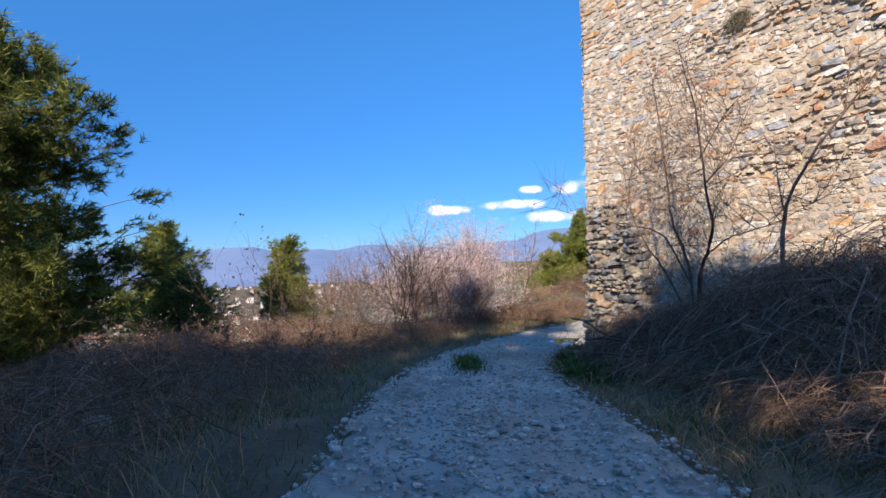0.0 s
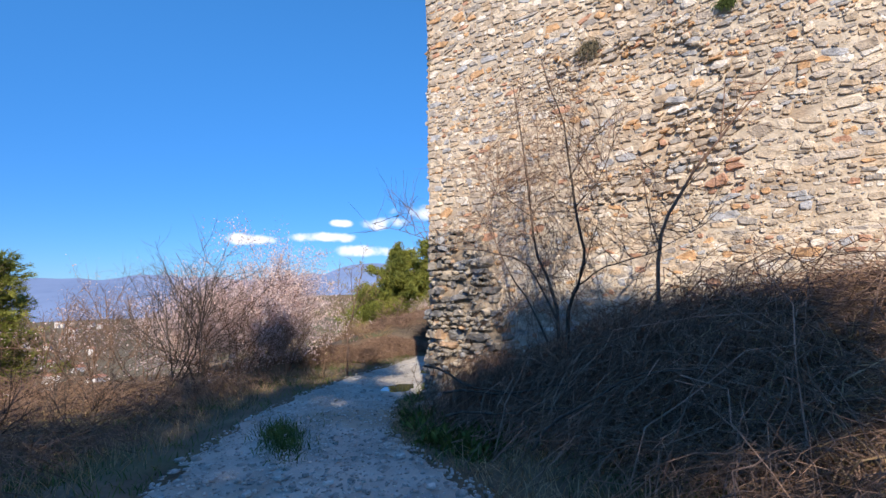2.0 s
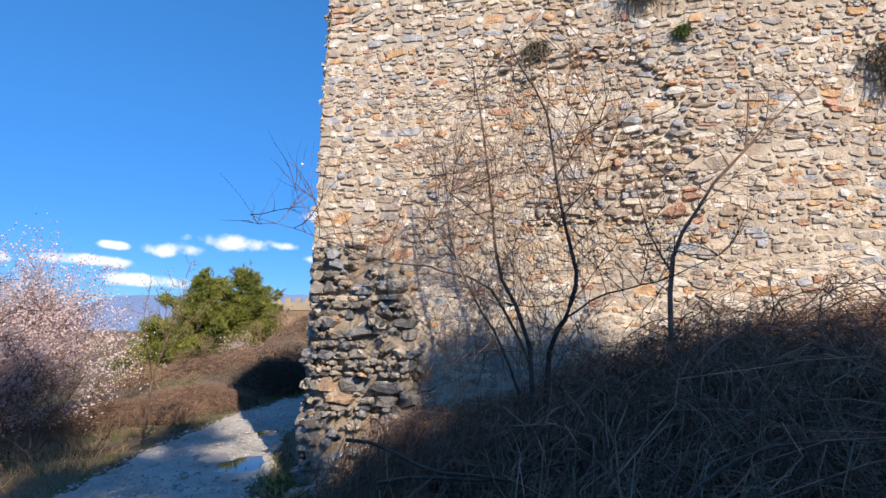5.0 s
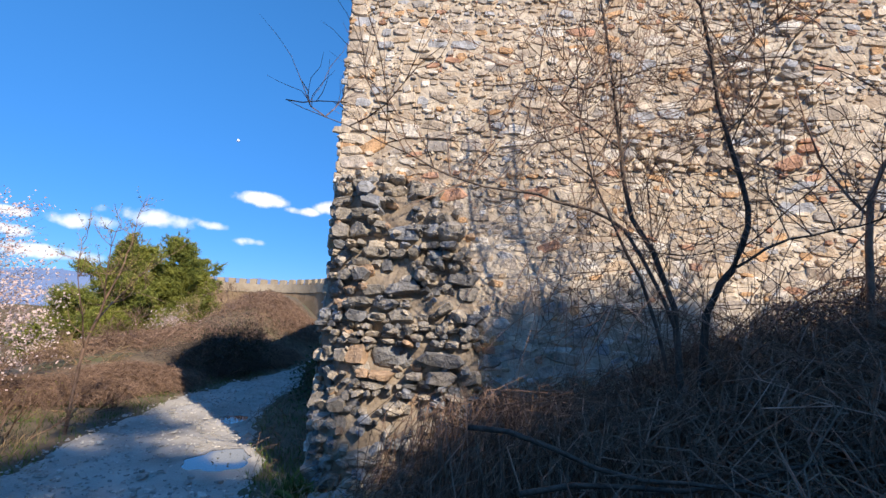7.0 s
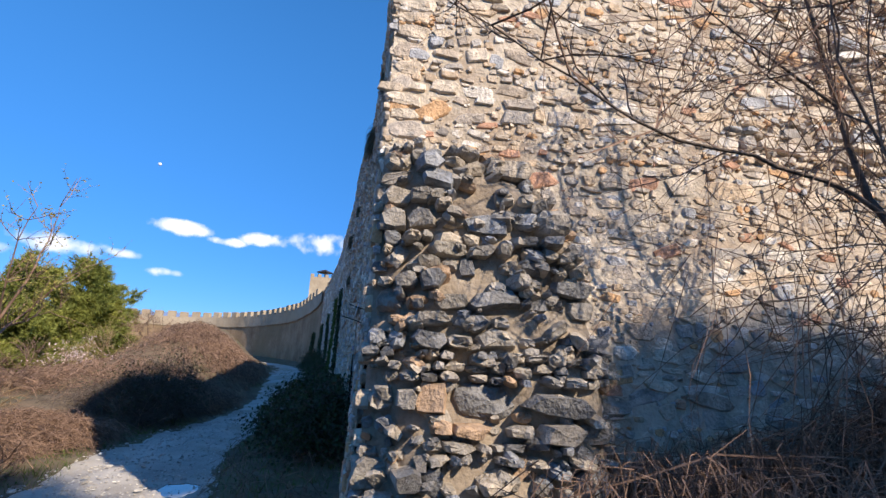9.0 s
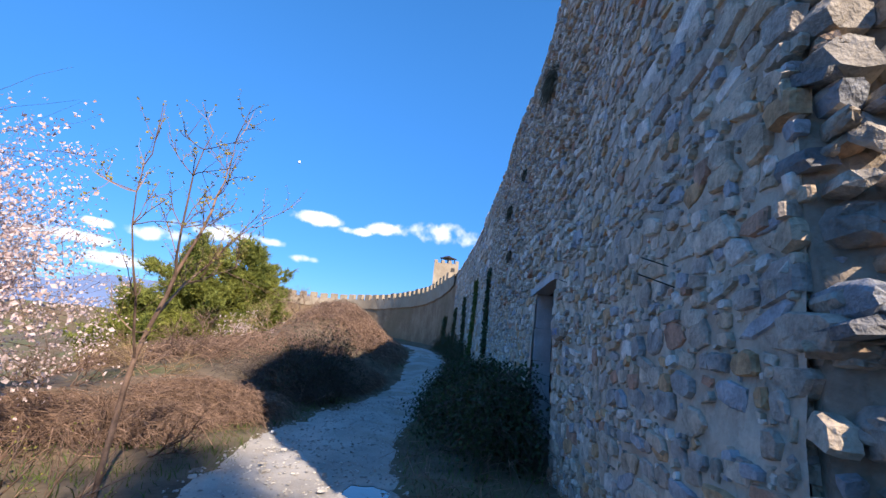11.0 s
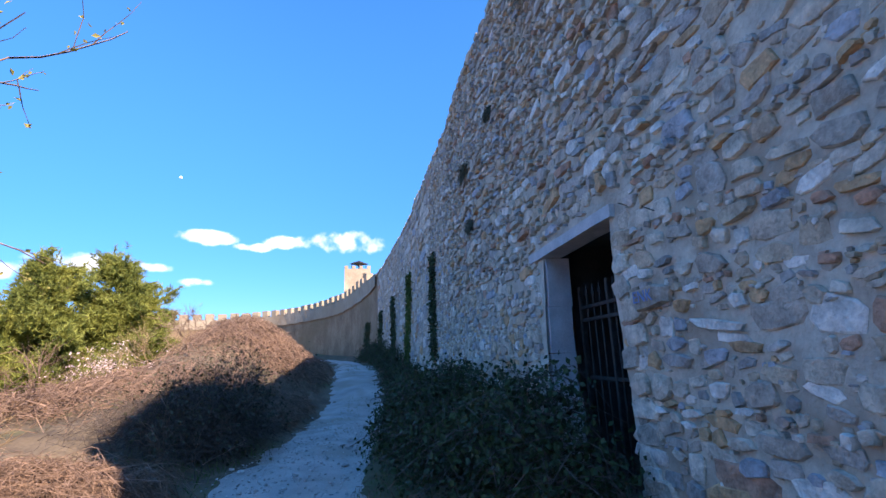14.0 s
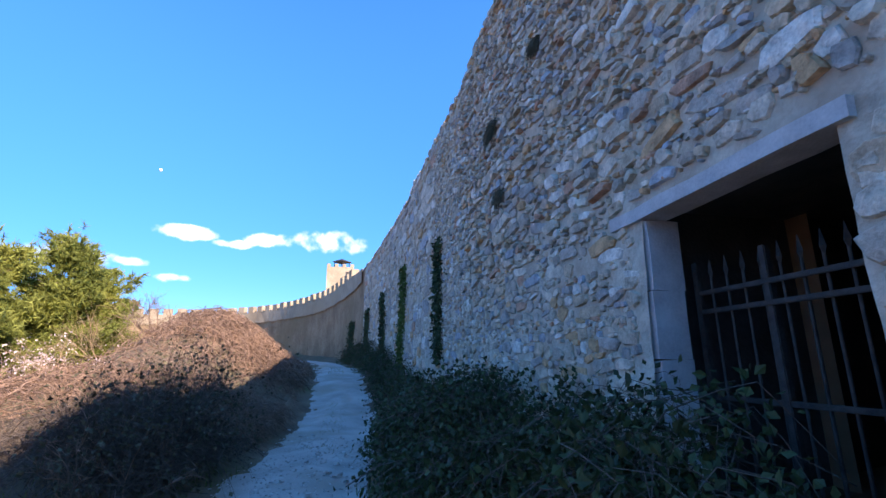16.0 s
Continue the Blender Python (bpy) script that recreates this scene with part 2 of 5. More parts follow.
def tri_mesh(name, verts, faces, material, smooth=False):
    """A large mesh from an array of corners and an array of equal-sided faces."""
    verts, faces = np.asarray(verts, np.float32), np.asarray(faces, np.int32)
    me = bpy.data.meshes.new(name)
    k = faces.shape[1]
    me.vertices.add(len(verts))
    me.vertices.foreach_set("co", verts.ravel())
    me.loops.add(faces.size)
    me.loops.foreach_set("vertex_index", faces.ravel())
    me.polygons.add(len(faces))
    me.polygons.foreach_set("loop_start", np.arange(0, faces.size, k, dtype=np.int32))
    me.polygons.foreach_set("use_smooth", np.full(len(faces), smooth))
    me.update(calc_edges=True)
    me.validate()
    me.materials.append(material)
    return me


def part(name, me, parent, label="", m=None):
    ob = new(name, me)
    ob.parent = parent
    if m is not None:
        ob.matrix_basis = m
    if label:
        ob["label"] = label
    return ob


def thing(name, at, label, category, group="", kind=""):
    ob = new(name)
    ob.empty_display_size = 0.2
    ob.location = at
    return tagged(ob, label, category, group, kind)


def smooth01(a, b, x):
    t = np.clip((x - a) / (b - a), 0, 1)
    return t * t * (3 - 2 * t)


def wave(x, y, f, seed=0.0):
    """A cheap smooth unevenness between about -1 and 1."""
    x, y = np.asarray(x, float) * f + seed * 1.7, np.asarray(y, float) * f - seed * 2.3
    return 0.4 * (np.sin(x * 1.3 + 1.1 * np.sin(y * 0.9)) + np.sin(y * 1.7 + 1.3 * np.sin(x * 0.7 + 2)) + 0.6 * np.sin((x + y) * 2.9 + np.sin(x * 2.1)))


def box_mesh(name, sx, sy, sz, material, bevel=0.01, rough=0.0, cuts=0):
    """A box of that size standing on its base, bevelled and, if asked, uneven."""
    bm = bmesh.new()
    bmesh.ops.create_cube(bm, size=1)
    for v in bm.verts:
        v.co = Vector((v.co.x * sx, v.co.y * sy, (v.co.z + 0.5) * sz))
    if cuts:
        bmesh.ops.subdivide_edges(bm, edges=bm.edges[:], cuts=cuts, use_grid_fill=True)
    if bevel and not cuts:
        bmesh.ops.bevel(bm, geom=bm.edges[:], offset=bevel, segments=2, affect="EDGES")
    if rough:
        for v in bm.verts:
            v.co += noise.noise_vector(v.co * 3.0 + Vector((sx, sy, sz))) * rough
    me = bpy.data.meshes.new(name)
    bm.to_mesh(me)
    bm.free()
    me.materials.append(material)
    return me


def tubes(paths, sides=3):
    """Corners and four-cornered faces of many thin tubes: each path is (points n x 3, radii n)."""
    allv, allf, base = [], [], 0
    ang = np.arange(sides) * 2 * np.pi / sides
    for p, r in paths:
        p = np.asarray(p, float)
        n = len(p)
        d = np.gradient(p, axis=0)
        d /= np.linalg.norm(d, axis=1)[:, None] + 1e-9
        ref = np.where(np.abs(d[:, 2:3]) > 0.9, [[1.0, 0, 0]], [[0, 0, 1.0]])
        a = np.cross(d, ref)
        a /= np.linalg.norm(a, axis=1)[:, None] + 1e-9
        b = np.cross(d, a)
        ring = p[:, None, :] + np.asarray(r)[:, None, None] * (a[:, None, :] * np.cos(ang)[None, :, None] + b[:, None, :] * np.sin(ang)[None, :, None])
        allv.append(ring.reshape(-1, 3))
        i = np.arange(n - 1)[:, None] * sides
        j = np.arange(sides)[None, :]
        k = (j + 1) % sides
        allf.append((np.stack([i + j, i + k, i + sides + k, i + sides + j], -1)).reshape(-1, 4) + base)
        base += n * sides
    return np.concatenate(allv), np.concatenate(allf)


def leaves(points, size, aspect=2.0, up=0.0, seed=1):
    """Corners and faces of small bent leaves (four corners, folded) scattered at points."""
    g = np.random.default_rng(seed)
    p = np.asarray(points, float)
    n = len(p)
    d = g.normal(size=(n, 3))
    d[:, 2] += up
    d /= np.linalg.norm(d, axis=1)[:, None]
    s = np.cross(d, g.normal(size=(n, 3)))
    s /= np.linalg.norm(s, axis=1)[:, None] + 1e-9
    nn = np.cross(d, s)
    L = size * g.uniform(0.6, 1.4, (n, 1))
    W = L / aspect
    v = np.stack([p, p + d * L * 0.5 + s * W * 0.5 + nn * W * 0.15, p + d * L, p + d * L * 0.5 - s * W * 0.5 + nn * W * 0.15], 1)
    f = np.arange(n * 4).reshape(n, 4)
    return v.reshape(-1, 3), f


def branch_paths(g, start, direction, length, radius, depth, spread=0.6, kids=4, curl=0.25, rise=0.15, out=None, tips=None):
    """A limb and its twigs as tube paths; tips collects places along the last twigs."""
    out = [] if out is None else out
    tips = [] if tips is None else tips
    n = 6 if depth > 0 else 5
    d = np.array(direction, float)
    d /= np.linalg.norm(d)
    p, pts = np.array(start, float), [np.array(start, float)]
    for i in range(n - 1):
        d = d + g.normal(size=3) * curl * 0.5 + np.array([0, 0, rise * 0.3])
        d /= np.linalg.norm(d)
        p = p + d * length / (n - 1)
        pts.append(p)
    pts = np.array(pts)
    out.append((pts, np.linspace(radius, radius * (0.45 if depth else 0.3), n)))
    if depth == 0:
        tips.extend(pts[1:])
        return out, tips
    for c in range(kids):
        t = g.uniform(0.3, 1.0)
        q = pts[int(t * (n - 2))] * (1 - (t * (n - 2)) % 1) + pts[int(t * (n - 2)) + 1] * ((t * (n - 2)) % 1)
        nd = d + g.normal(size=3) * spread
        nd[2] += rise
        branch_paths(g, q, nd, length * g.uniform(0.45, 0.75), radius * 0.55, depth - 1, spread, kids, curl, rise, out, tips)
    return out, tips

# ---- the lie of the land ----
ROAD = np.array([(0.5, -30, -0.3), (0.5, -12, -0.2), (0.55, 0, -0.2), (0.55, 3.7, -0.18), (0.5, 6.2, -0.32), (0.75, 8.5, -0.5), (1.6, 10.8, -0.64), (2.7, 12.6, -0.72),
                 (4.5, 15.0, -0.82), (6.4, 16.9, -0.84), (8.6, 18.5, -0.82), (13.5, 21.9, -0.72), (18.1, 25.8, 0.2), (24, 32, 0.6), (29, 40, 0.8), (32, 49, 0.9), (28, 62, 0.9)])
HALF = np.array([1.45, 1.45, 1.45, 1.45, 1.35, 1.2, 1.15, 1.15, 1.1, 1.05, 0.98, 0.95, 0.9, 0.9, 0.9, 0.9, 0.9])


def dense(poly, step=0.25):
    """Points along a smooth curve through the rows of poly."""
    out = []
    n = len(poly)
    for i in range(n - 1):
        a, b, c, d = poly[max(i - 1, 0)], poly[i], poly[i + 1], poly[min(i + 2, n - 1)]
        k = max(2, int(np.linalg.norm(c[:2] - b[:2]) / step))
        for t in np.arange(k) / k:
            out.append(0.5 * (2 * b + (c - a) * t + (2 * a - 5 * b + 4 * c - d) * t * t + (3 * b - a - 3 * c + d) * t ** 3))
    out.append(poly[-1])
    return np.array(out)


LINE = dense(np.column_stack([ROAD, HALF]))


def by_road(x, y):
    """Signed distance to the road's middle (right is plus), the road's height and half width there, and the way along it."""
    x, y = np.atleast_1d(np.asarray(x, float)), np.atleast_1d(np.asarray(y, float))
    d = np.empty(x.shape)
    z, h, s = d.copy(), d.copy(), d.copy()
    tang = np.gradient(LINE[:, :2], axis=0)
    for a in range(0, len(x), 4000):
        q = slice(a, a + 4000)
        dx, dy = x[q, None] - LINE[None, :, 0], y[q, None] - LINE[None, :, 1]
        i = np.argmin(dx * dx + dy * dy, axis=1)
        r = np.arange(len(i))
        side = np.sign(tang[i, 1] * dx[r, i] - tang[i, 0] * dy[r, i])
        d[q] = side * np.hypot(dx[r, i], dy[r, i])
        z[q], h[q], s[q] = LINE[i, 2], LINE[i, 3], LINE[i, 1]
    return d, z, h, s


def land(x, y):
    """Height of the ground."""
    x, y = np.atleast_1d(np.asarray(x, float)), np.atleast_1d(np.asarray(y, float))
    d, zr, h, s = by_road(x, y)
    r = np.hypot(x, y)
    off = np.abs(d) - h
    edge = smooth01(-0.1, 0.7, off)
    z = zr + 0.02 * wave(x, y, 2.2) * (1 - edge) + edge * (0.07 * wave(x, y, 1.1, 3) + 0.05 * wave(x, y, 2.7, 5))
    z = z - 0.05 * np.exp(-((np.abs(d) - 0.65) / 0.25) ** 2) * (1 - edge)
    # the bank up to the walls on one side
    rise = np.interp(s, [-20, 0, 4, 6, 7.5, 9, 10.5, 12, 20, 30], [1.4, 1.4, 1.4, 1.3, 0.75, 0.35, 0.2, 0.45, 0.6, 0.8])
    z = z + np.where(d > 0, smooth01(0.4, 4.6, off) * rise, 0)
    # the slope falling to the valley on the other
    left = np.where(d < 0, off, 0)
    bank = np.interp(s, [-20, 15, 17.5, 20, 24, 30, 50], [0.0, 0.0, 0.25, 0.85, 1.9, 2.1, 0.9])
    z = z + smooth01(0.2, 3.2, left) * smooth01(8.5, 3.6, left) * bank
    fall = np.clip(left - 4.0, 0, None)
    near = fall * np.interp(s, [12, 18], [0.16, 0.3]) * smooth01(0, 6, fall)
    z = z - np.where(d < 0, np.minimum(near + np.clip(fall - 16, 0, None) * 0.22, 95), 0) * np.interp(s, [10, 24, 40, 60], [1, 0.9, 0.8, 0.6])
    far = smooth01(150, 420, r)
    return z * (1 - far) + far * (-92 + 5 * wave(x, y, 0.004))


def floor_at(x, y):
    return float(land([x], [y])[0])


def axis_lines(lo, hi, fine, reach):
    a = list(np.arange(lo, hi, fine))
    step, x = fine, hi
    up, dn = [], []
    while x < reach:
        up.append(x)
        step *= 1.13
        x += step
    step, x = fine, lo - fine
    while x > -reach:
        dn.append(x)
        step *= 1.13
        x -= step
    return np.array(dn[::-1] + a + up + [reach])


gx, gy = axis_lines(-7, 14, 0.16, 4600), axis_lines(0, 25, 0.16, 4600)
GX, GY = np.meshgrid(gx, gy)
GZ = land(GX.ravel(), GY.ravel())
nx, ny = len(gx), len(gy)
ii = (np.arange(ny - 1)[:, None] * nx + np.arange(nx - 1)[None, :]).ravel()
quads = np.stack([ii, ii + 1, ii + nx + 1, ii + nx], 1)
tagged(new("ground", tri_mesh("ground", np.column_stack([GX.ravel(), GY.ravel(), GZ]), quads, M_SOIL, True)),
       "rough brown earth and dry grass falling to a valley", "ground", kind="structure")

# the gravel road as a strip laid on the ground
rl = LINE[(LINE[:, 1] > -12) & (LINE[:, 1] < 40)]
tn = np.gradient(rl[:, :2], axis=0)
tn /= np.linalg.norm(tn, axis=1)[:, None]
nrm = np.column_stack([tn[:, 1], -tn[:, 0]])
cols = np.linspace(-1, 1, 17)
wob = 0.13 * wave(rl[:, 0], rl[:, 1], 2.6, 2) + 0.07 * wave(rl[:, 0], rl[:, 1], 7, 4)
wob2 = 0.13 * wave(rl[:, 0], rl[:, 1], 2.3, 9) + 0.07 * wave(rl[:, 0], rl[:, 1], 6, 6)
half = rl[:, 3]
RV = []
for c in cols:
    w = half * c + np.where(c > 0, wob * abs(c), wob2 * abs(c))
    RV.append(rl[:, :2] + nrm * w[:, None])
RV = np.stack(RV, 1)
rz = land(RV[..., 0].ravel(), RV[..., 1].ravel()).reshape(RV.shape[:2])
rz = rz + 0.03 - 0.05 * np.abs(cols)[None, :] ** 6 + 0.012 * wave(RV[..., 0], RV[..., 1], 9, 1)
nc, nr = len(cols), len(rl)
ii = (np.arange(nr - 1)[:, None] * nc + np.arange(nc - 1)[None, :]).ravel()
road_ob = tagged(new("road", tri_mesh("road", np.column_stack([RV.reshape(-1, 2), rz.ravel()]), np.stack([ii, ii + 1, ii + nc + 1, ii + nc], 1), M_ROAD, True)),
                 "pale grey gravel track with two worn wheel ruts", "road", kind="structure")

# ---- the walls ----
A_LINE = dense(np.array([(3.35, 10.68), (4.36, 9.17), (5.25, 7.87), (5.77, 7.05), (6.68, 5.4), (8.0, 3.5), (10.6, 0.0), (14, -5.0)]), 0.2)
B_LINE = dense(np.array([(3.35, 10.68), (4.7, 11.72), (5.94, 12.6), (6.93, 13.44), (8.6, 14.8), (10.35, 16.42), (13.2, 18.97), (16.94, 22.32), (22, 27.2), (28, 33.8), (33, 41), (36.3, 49), (36.8, 56), (33.5, 62.5), (26, 69), (16, 75)]), 0.2)


class Face:
    """A wall's outer face: u metres along it, height z, n out of it."""

    def __init__(self, line, out_left, top, base, batter):
        self.p = line
        self.s = np.concatenate([[0], np.cumsum(np.linalg.norm(np.diff(line, axis=0), axis=1))])
        t = np.gradient(line, axis=0)
        t /= np.linalg.norm(t, axis=1)[:, None]
        self.t = t
        self.n = np.column_stack([-t[:, 1], t[:, 0]]) if out_left else np.column_stack([t[:, 1], -t[:, 0]])
        self.top, self.base, self.batter = top, base, batter

    def at(self, u, z, out=0.0):
        u, z = np.asarray(u, float), np.asarray(z, float)
        x, y = np.interp(u, self.s, self.p[:, 0]), np.interp(u, self.s, self.p[:, 1])
        nx_, ny_ = np.interp(u, self.s, self.n[:, 0]), np.interp(u, self.s, self.n[:, 1])
        o = out + self.batter(u, z)
        return np.stack([x + nx_ * o, y + ny_ * o, z + 0 * x], -1)

    def axes(self, u):
        t = Vector((np.interp(u, self.s, self.t[:, 0]), np.interp(u, self.s, self.t[:, 1]), 0)).normalized()
        n = Vector((np.interp(u, self.s, self.n[:, 0]), np.interp(u, self.s, self.n[:, 1]), 0)).normalized()
        return t, n


FA = Face(A_LINE, False, lambda u: np.interp(u, [0, 2.7, 5, 18], [7.35, 7.66, 7.6, 7.9]) + 0.05 * wave(u, u, 2.0, 4), lambda u: -1.6 + 0 * u, lambda u, z: 0.05 * wave(u, z, 0.8, 2) + 0.25 * smooth01(2.2, 0.8, z) * smooth01(0.0, 1.0, u))
FB = Face(B_LINE, True, lambda u: np.interp(u, [-0.45, 2, 8.5, 12, 17, 24, 40, 60, 95], [7.35, 7.3, 6.4, 6.05, 5.85, 5.75, 5.3, 5.3, 5.2]) + 0.06 * wave(u, u, 1.7, 8),
          lambda u: np.interp(u, [0, 15, 30, 95], [-1.6, -1.2, -0.8, -0.8]), lambda u, z: 0.06 * wave(u, z, 0.7, 6) - 0.01 * (z - 1.0))
FB.s -= 0.27          # u = 0 lies a little way in from the corner
GATE_U = (4.32, 5.86)
GATE_Z = (-0.75, 1.72)


def wall_body(name, face, u_max, label, gate=None, du=0.12, dz=0.14):
    """The mortared core with thickness, uneven face and, if asked, an opening through it."""
    us = np.concatenate([np.arange(face.s[0], min(u_max, 14), du), np.arange(min(u_max, 14), u_max, 0.5), [u_max]])
    if gate:
        us = np.sort(np.concatenate([us[(np.abs(us - gate[0][0]) > 0.05) & (np.abs(us - gate[0][1]) > 0.05)], gate[0]]))
    nz = 60
    verts, faces = [], []
    U = np.repeat(us[:, None], nz + 1, 1)
    base, top = face.base(us), face.top(us)
    V = base[:, None] + (top - base)[:, None] * (np.arange(nz + 1) / nz)[None, :]
    if gate:
        # snap one row of the grid to the opening's head
        row = np.argmin(np.abs(V - gate[1][1]), axis=1)
        inside = (us > gate[0][0] - 0.3) & (us < gate[0][1] + 0.3)
        for i in np.where(inside)[0]:
            V[i, row[np.where(inside)[0][0]]] = gate[1][1]
        head = row[np.where(inside)[0][0]]
    rough = 0.010 * wave(U, V, 7, 1) + 0.006 * wave(U, V, 17, 3)
    P = face.at(U, V, rough)
    m, k = len(us), nz + 1
    idx = np.arange(m * k).reshape(m, k)
    verts = list(P.reshape(-1, 3))
    for i in range(m - 1):
        for j in range(nz):
            if gate and us[i] >= gate[0][0] - 1e-6 and us[i + 1] <= gate[0][1] + 1e-6 and j < head:
                continue
            faces.append((idx[i, j], idx[i + 1, j], idx[i + 1, j + 1], idx[i, j + 1]))
    thick = 1.6
    back = face.at(us, top, -thick)
    b0 = len(verts)
    verts += list(back)
    low = face.at(us, base, -thick)
    b1 = len(verts)
    verts += list(low)
    for i in range(m - 1):
        faces.append((idx[i, nz], idx[i + 1, nz], b0 + i + 1, b0 + i))
        if not (gate and us[i] >= gate[0][0] - 1e-6 and us[i + 1] <= gate[0][1] + 1e-6):
            faces.append((b0 + i, b0 + i + 1, b1 + i + 1, b1 + i))
    me = mesh_of(name, verts, faces, M_MORTAR, True)
    me.materials.append(M_OLDWALL)
    far_at = [us[min(f[0] // k, m - 1)] > 27 for f in faces]
    me.polygons.foreach_set("material_index", [1 if q else 0 for q in far_at])
    ob = new(name, me)
    return tagged(ob, label, "wall", kind="structure")


wall_a = wall_body("wall_south", FA, 18.0, "sunlit tall rubble stone fortress wall with pale mortar")
wall_b = wall_body("wall_north", FB, 78.0, "shaded long rubble stone fortress wall curving away", (GATE_U, GATE_Z))
# the fill between the two walls
tagged(new("wall_fill", mesh_of("wall_fill", [(5.6, 10.7, 7.2), (15, -4.5, 7.2), (45, -4, 7.2), (45, 40, 5.0), (35, 38, 5.0), (12, 15.2, 5.2)], [(0, 1, 2, 3, 4, 5)], M_SOIL)),
       "earth fill on top behind the walls", "wall", kind="structure")

# ---- stones of the walls ----


def stone_shape(seed):
    """Corners and triangles of one rough stone, one unit wide, high and deep, its face towards +y."""
    g = np.random.default_rng(seed)
    n = 8
    a = np.arange(n) * 2 * np.pi / n + g.uniform(-0.28, 0.28, n)
    c, s = np.cos(a), np.sin(a)
    e = g.uniform(0.42, 0.85)
    x = np.sign(c) * np.abs(c) ** e * 0.5 * g.uniform(0.72, 1.1, n)
    z = np.sign(s) * np.abs(s) ** e * 0.5 * g.uniform(0.7, 1.1, n)
    v = []
    for k, (y, sc) in enumerate(((-0.6, 1.0), (0.5, 0.99), (0.95, 0.86))):
        j = g.uniform(-0.08, 0.08, n) if k else 0
        tilt = (x * g.uniform(-0.35, 0.35) + z * g.uniform(-0.35, 0.35)) if k == 2 else 0
        v += list(np.column_stack([x * sc, y + j + tilt + 0 * x, z * sc]))
    v.append((g.uniform(-0.12, 0.12), 1.0, g.uniform(-0.12, 0.12)))
    f = []
    for r in (0, 1):
        for i in range(n):
            k = (i + 1) % n
            p, q = r * n + i, r * n + k
            f += [(p, p + n, q), (q, p + n, q + n)]
    for i in range(n):
        f.append((2 * n + i, 3 * n, 2 * n + (i + 1) % n))
    return np.array(v), np.array(f)


SHAPES = [stone_shape(s) for s in range(48)]


def cobble_shape(seed):
    """A rounder, lumpier block of the ruin."""
    g = np.random.default_rng(seed)
    n = 10
    a = np.arange(n) * 2 * np.pi / n + g.uniform(-0.12, 0.12, n)
    c, s = np.cos(a), np.sin(a)
    e = g.uniform(0.55, 0.8)
    x = np.sign(c) * np.abs(c) ** e * 0.5 * g.uniform(0.82, 1.06, n)
    z = np.sign(s) * np.abs(s) ** e * 0.5 * g.uniform(0.82, 1.06, n)
    v = []
    for k, (y, sc) in enumerate(((-0.7, 0.9), (0.1, 1.0), (0.7, 0.86), (0.92, 0.55))):
        tilt = (x * g.uniform(-0.3, 0.3) + z * g.uniform(-0.3, 0.3)) if k > 1 else 0
        v += list(np.column_stack([x * sc, y + g.uniform(-0.13, 0.13, n) + tilt, z * sc * g.uniform(0.88, 1.1, n)]))
    v.append((g.uniform(-0.15, 0.15), 0.95, g.uniform(-0.15, 0.15)))
    f = []
    for r in (0, 1, 2):
        for i in range(n):
            k = (i + 1) % n
            p, q = r * n + i, r * n + k
            f += [(p, p + n, q), (q, p + n, q + n)]
    for i in range(n):
        f.append((3 * n + i, 4 * n, 3 * n + (i + 1) % n))
    return np.array(v), np.array(f)


COBBLES = [cobble_shape(900 + s) for s in range(30)]


def courses(face, u0, u1, z0, z1, size, g, skip=None, gaps=0.08, loose=1.0):
    """Rubble courses: rows of (u, z, width, height, depth, shape, turn)."""
    rows = []

    def add(u, cz, w, h, dep):
        if cz + h / 2 < face.top(np.array(u)) - 0.02 and not (skip and skip(u, cz)):
            rows.append((u, cz, w, h, dep * loose, g.integers(len(SHAPES)), g.normal() * 9))

    z = z0
    while z < z1:
        h = size * g.choice([0.6, 0.8, 1.0, 1.3, 1.6], p=[0.2, 0.25, 0.25, 0.2, 0.1])
        u = u0 + g.uniform(-0.1, 0.1)
        while u < u1:
            hh = h * g.uniform(0.6, 1.25)
            w = hh * g.choice([0.9, 1.35, 2.0, 2.9], p=[0.2, 0.35, 0.3, 0.15]) * g.uniform(0.85, 1.15)
            cz = z + h * 0.5 + 0.05 * math.sin(u * 1.3 + z * 2) + g.normal() * 0.02
            if g.random() < 0.14 and h > size * 0.9:
                add(u + w / 2, cz + h * 0.26, w, h * 0.5, g.uniform(0.015, 0.04))
                add(u + w * 0.3, cz - h * 0.26, w * 0.6, h * 0.46, g.uniform(0.015, 0.04))
            elif g.random() > gaps:
                add(u + w / 2, cz, w * 1.02, hh * 1.02, g.uniform(0.012, 0.045))
            for _ in range(int(g.integers(0, 3))):
                add(u + w * g.uniform(0.6, 1.1), cz + g.choice([-1, 1]) * h * g.uniform(0.35, 0.55), size * g.uniform(0.2, 0.55), size * g.uniform(0.15, 0.36), g.uniform(0.01, 0.03))
            u += w + g.uniform(0.0, 0.03)
        z += h * 0.95
    return rows


def stone_pose(face, row, lift=0.0):
    u, z, w, h, d, k, turn = row
    t, n = face.axes(u)
    # the stone's x along the wall, y out of it
    m = Matrix(((t.x, n.x, 0), (t.y, n.y, 0), (0, 0, 1))).to_4x4()
    p = face.at(u, z, lift)
    return Matrix.Translation(Vector([float(c) for c in p])) @ m @ pose(0, 0, 0, 0, turn, 0) @ Matrix.Diagonal((w, d, h, 1))


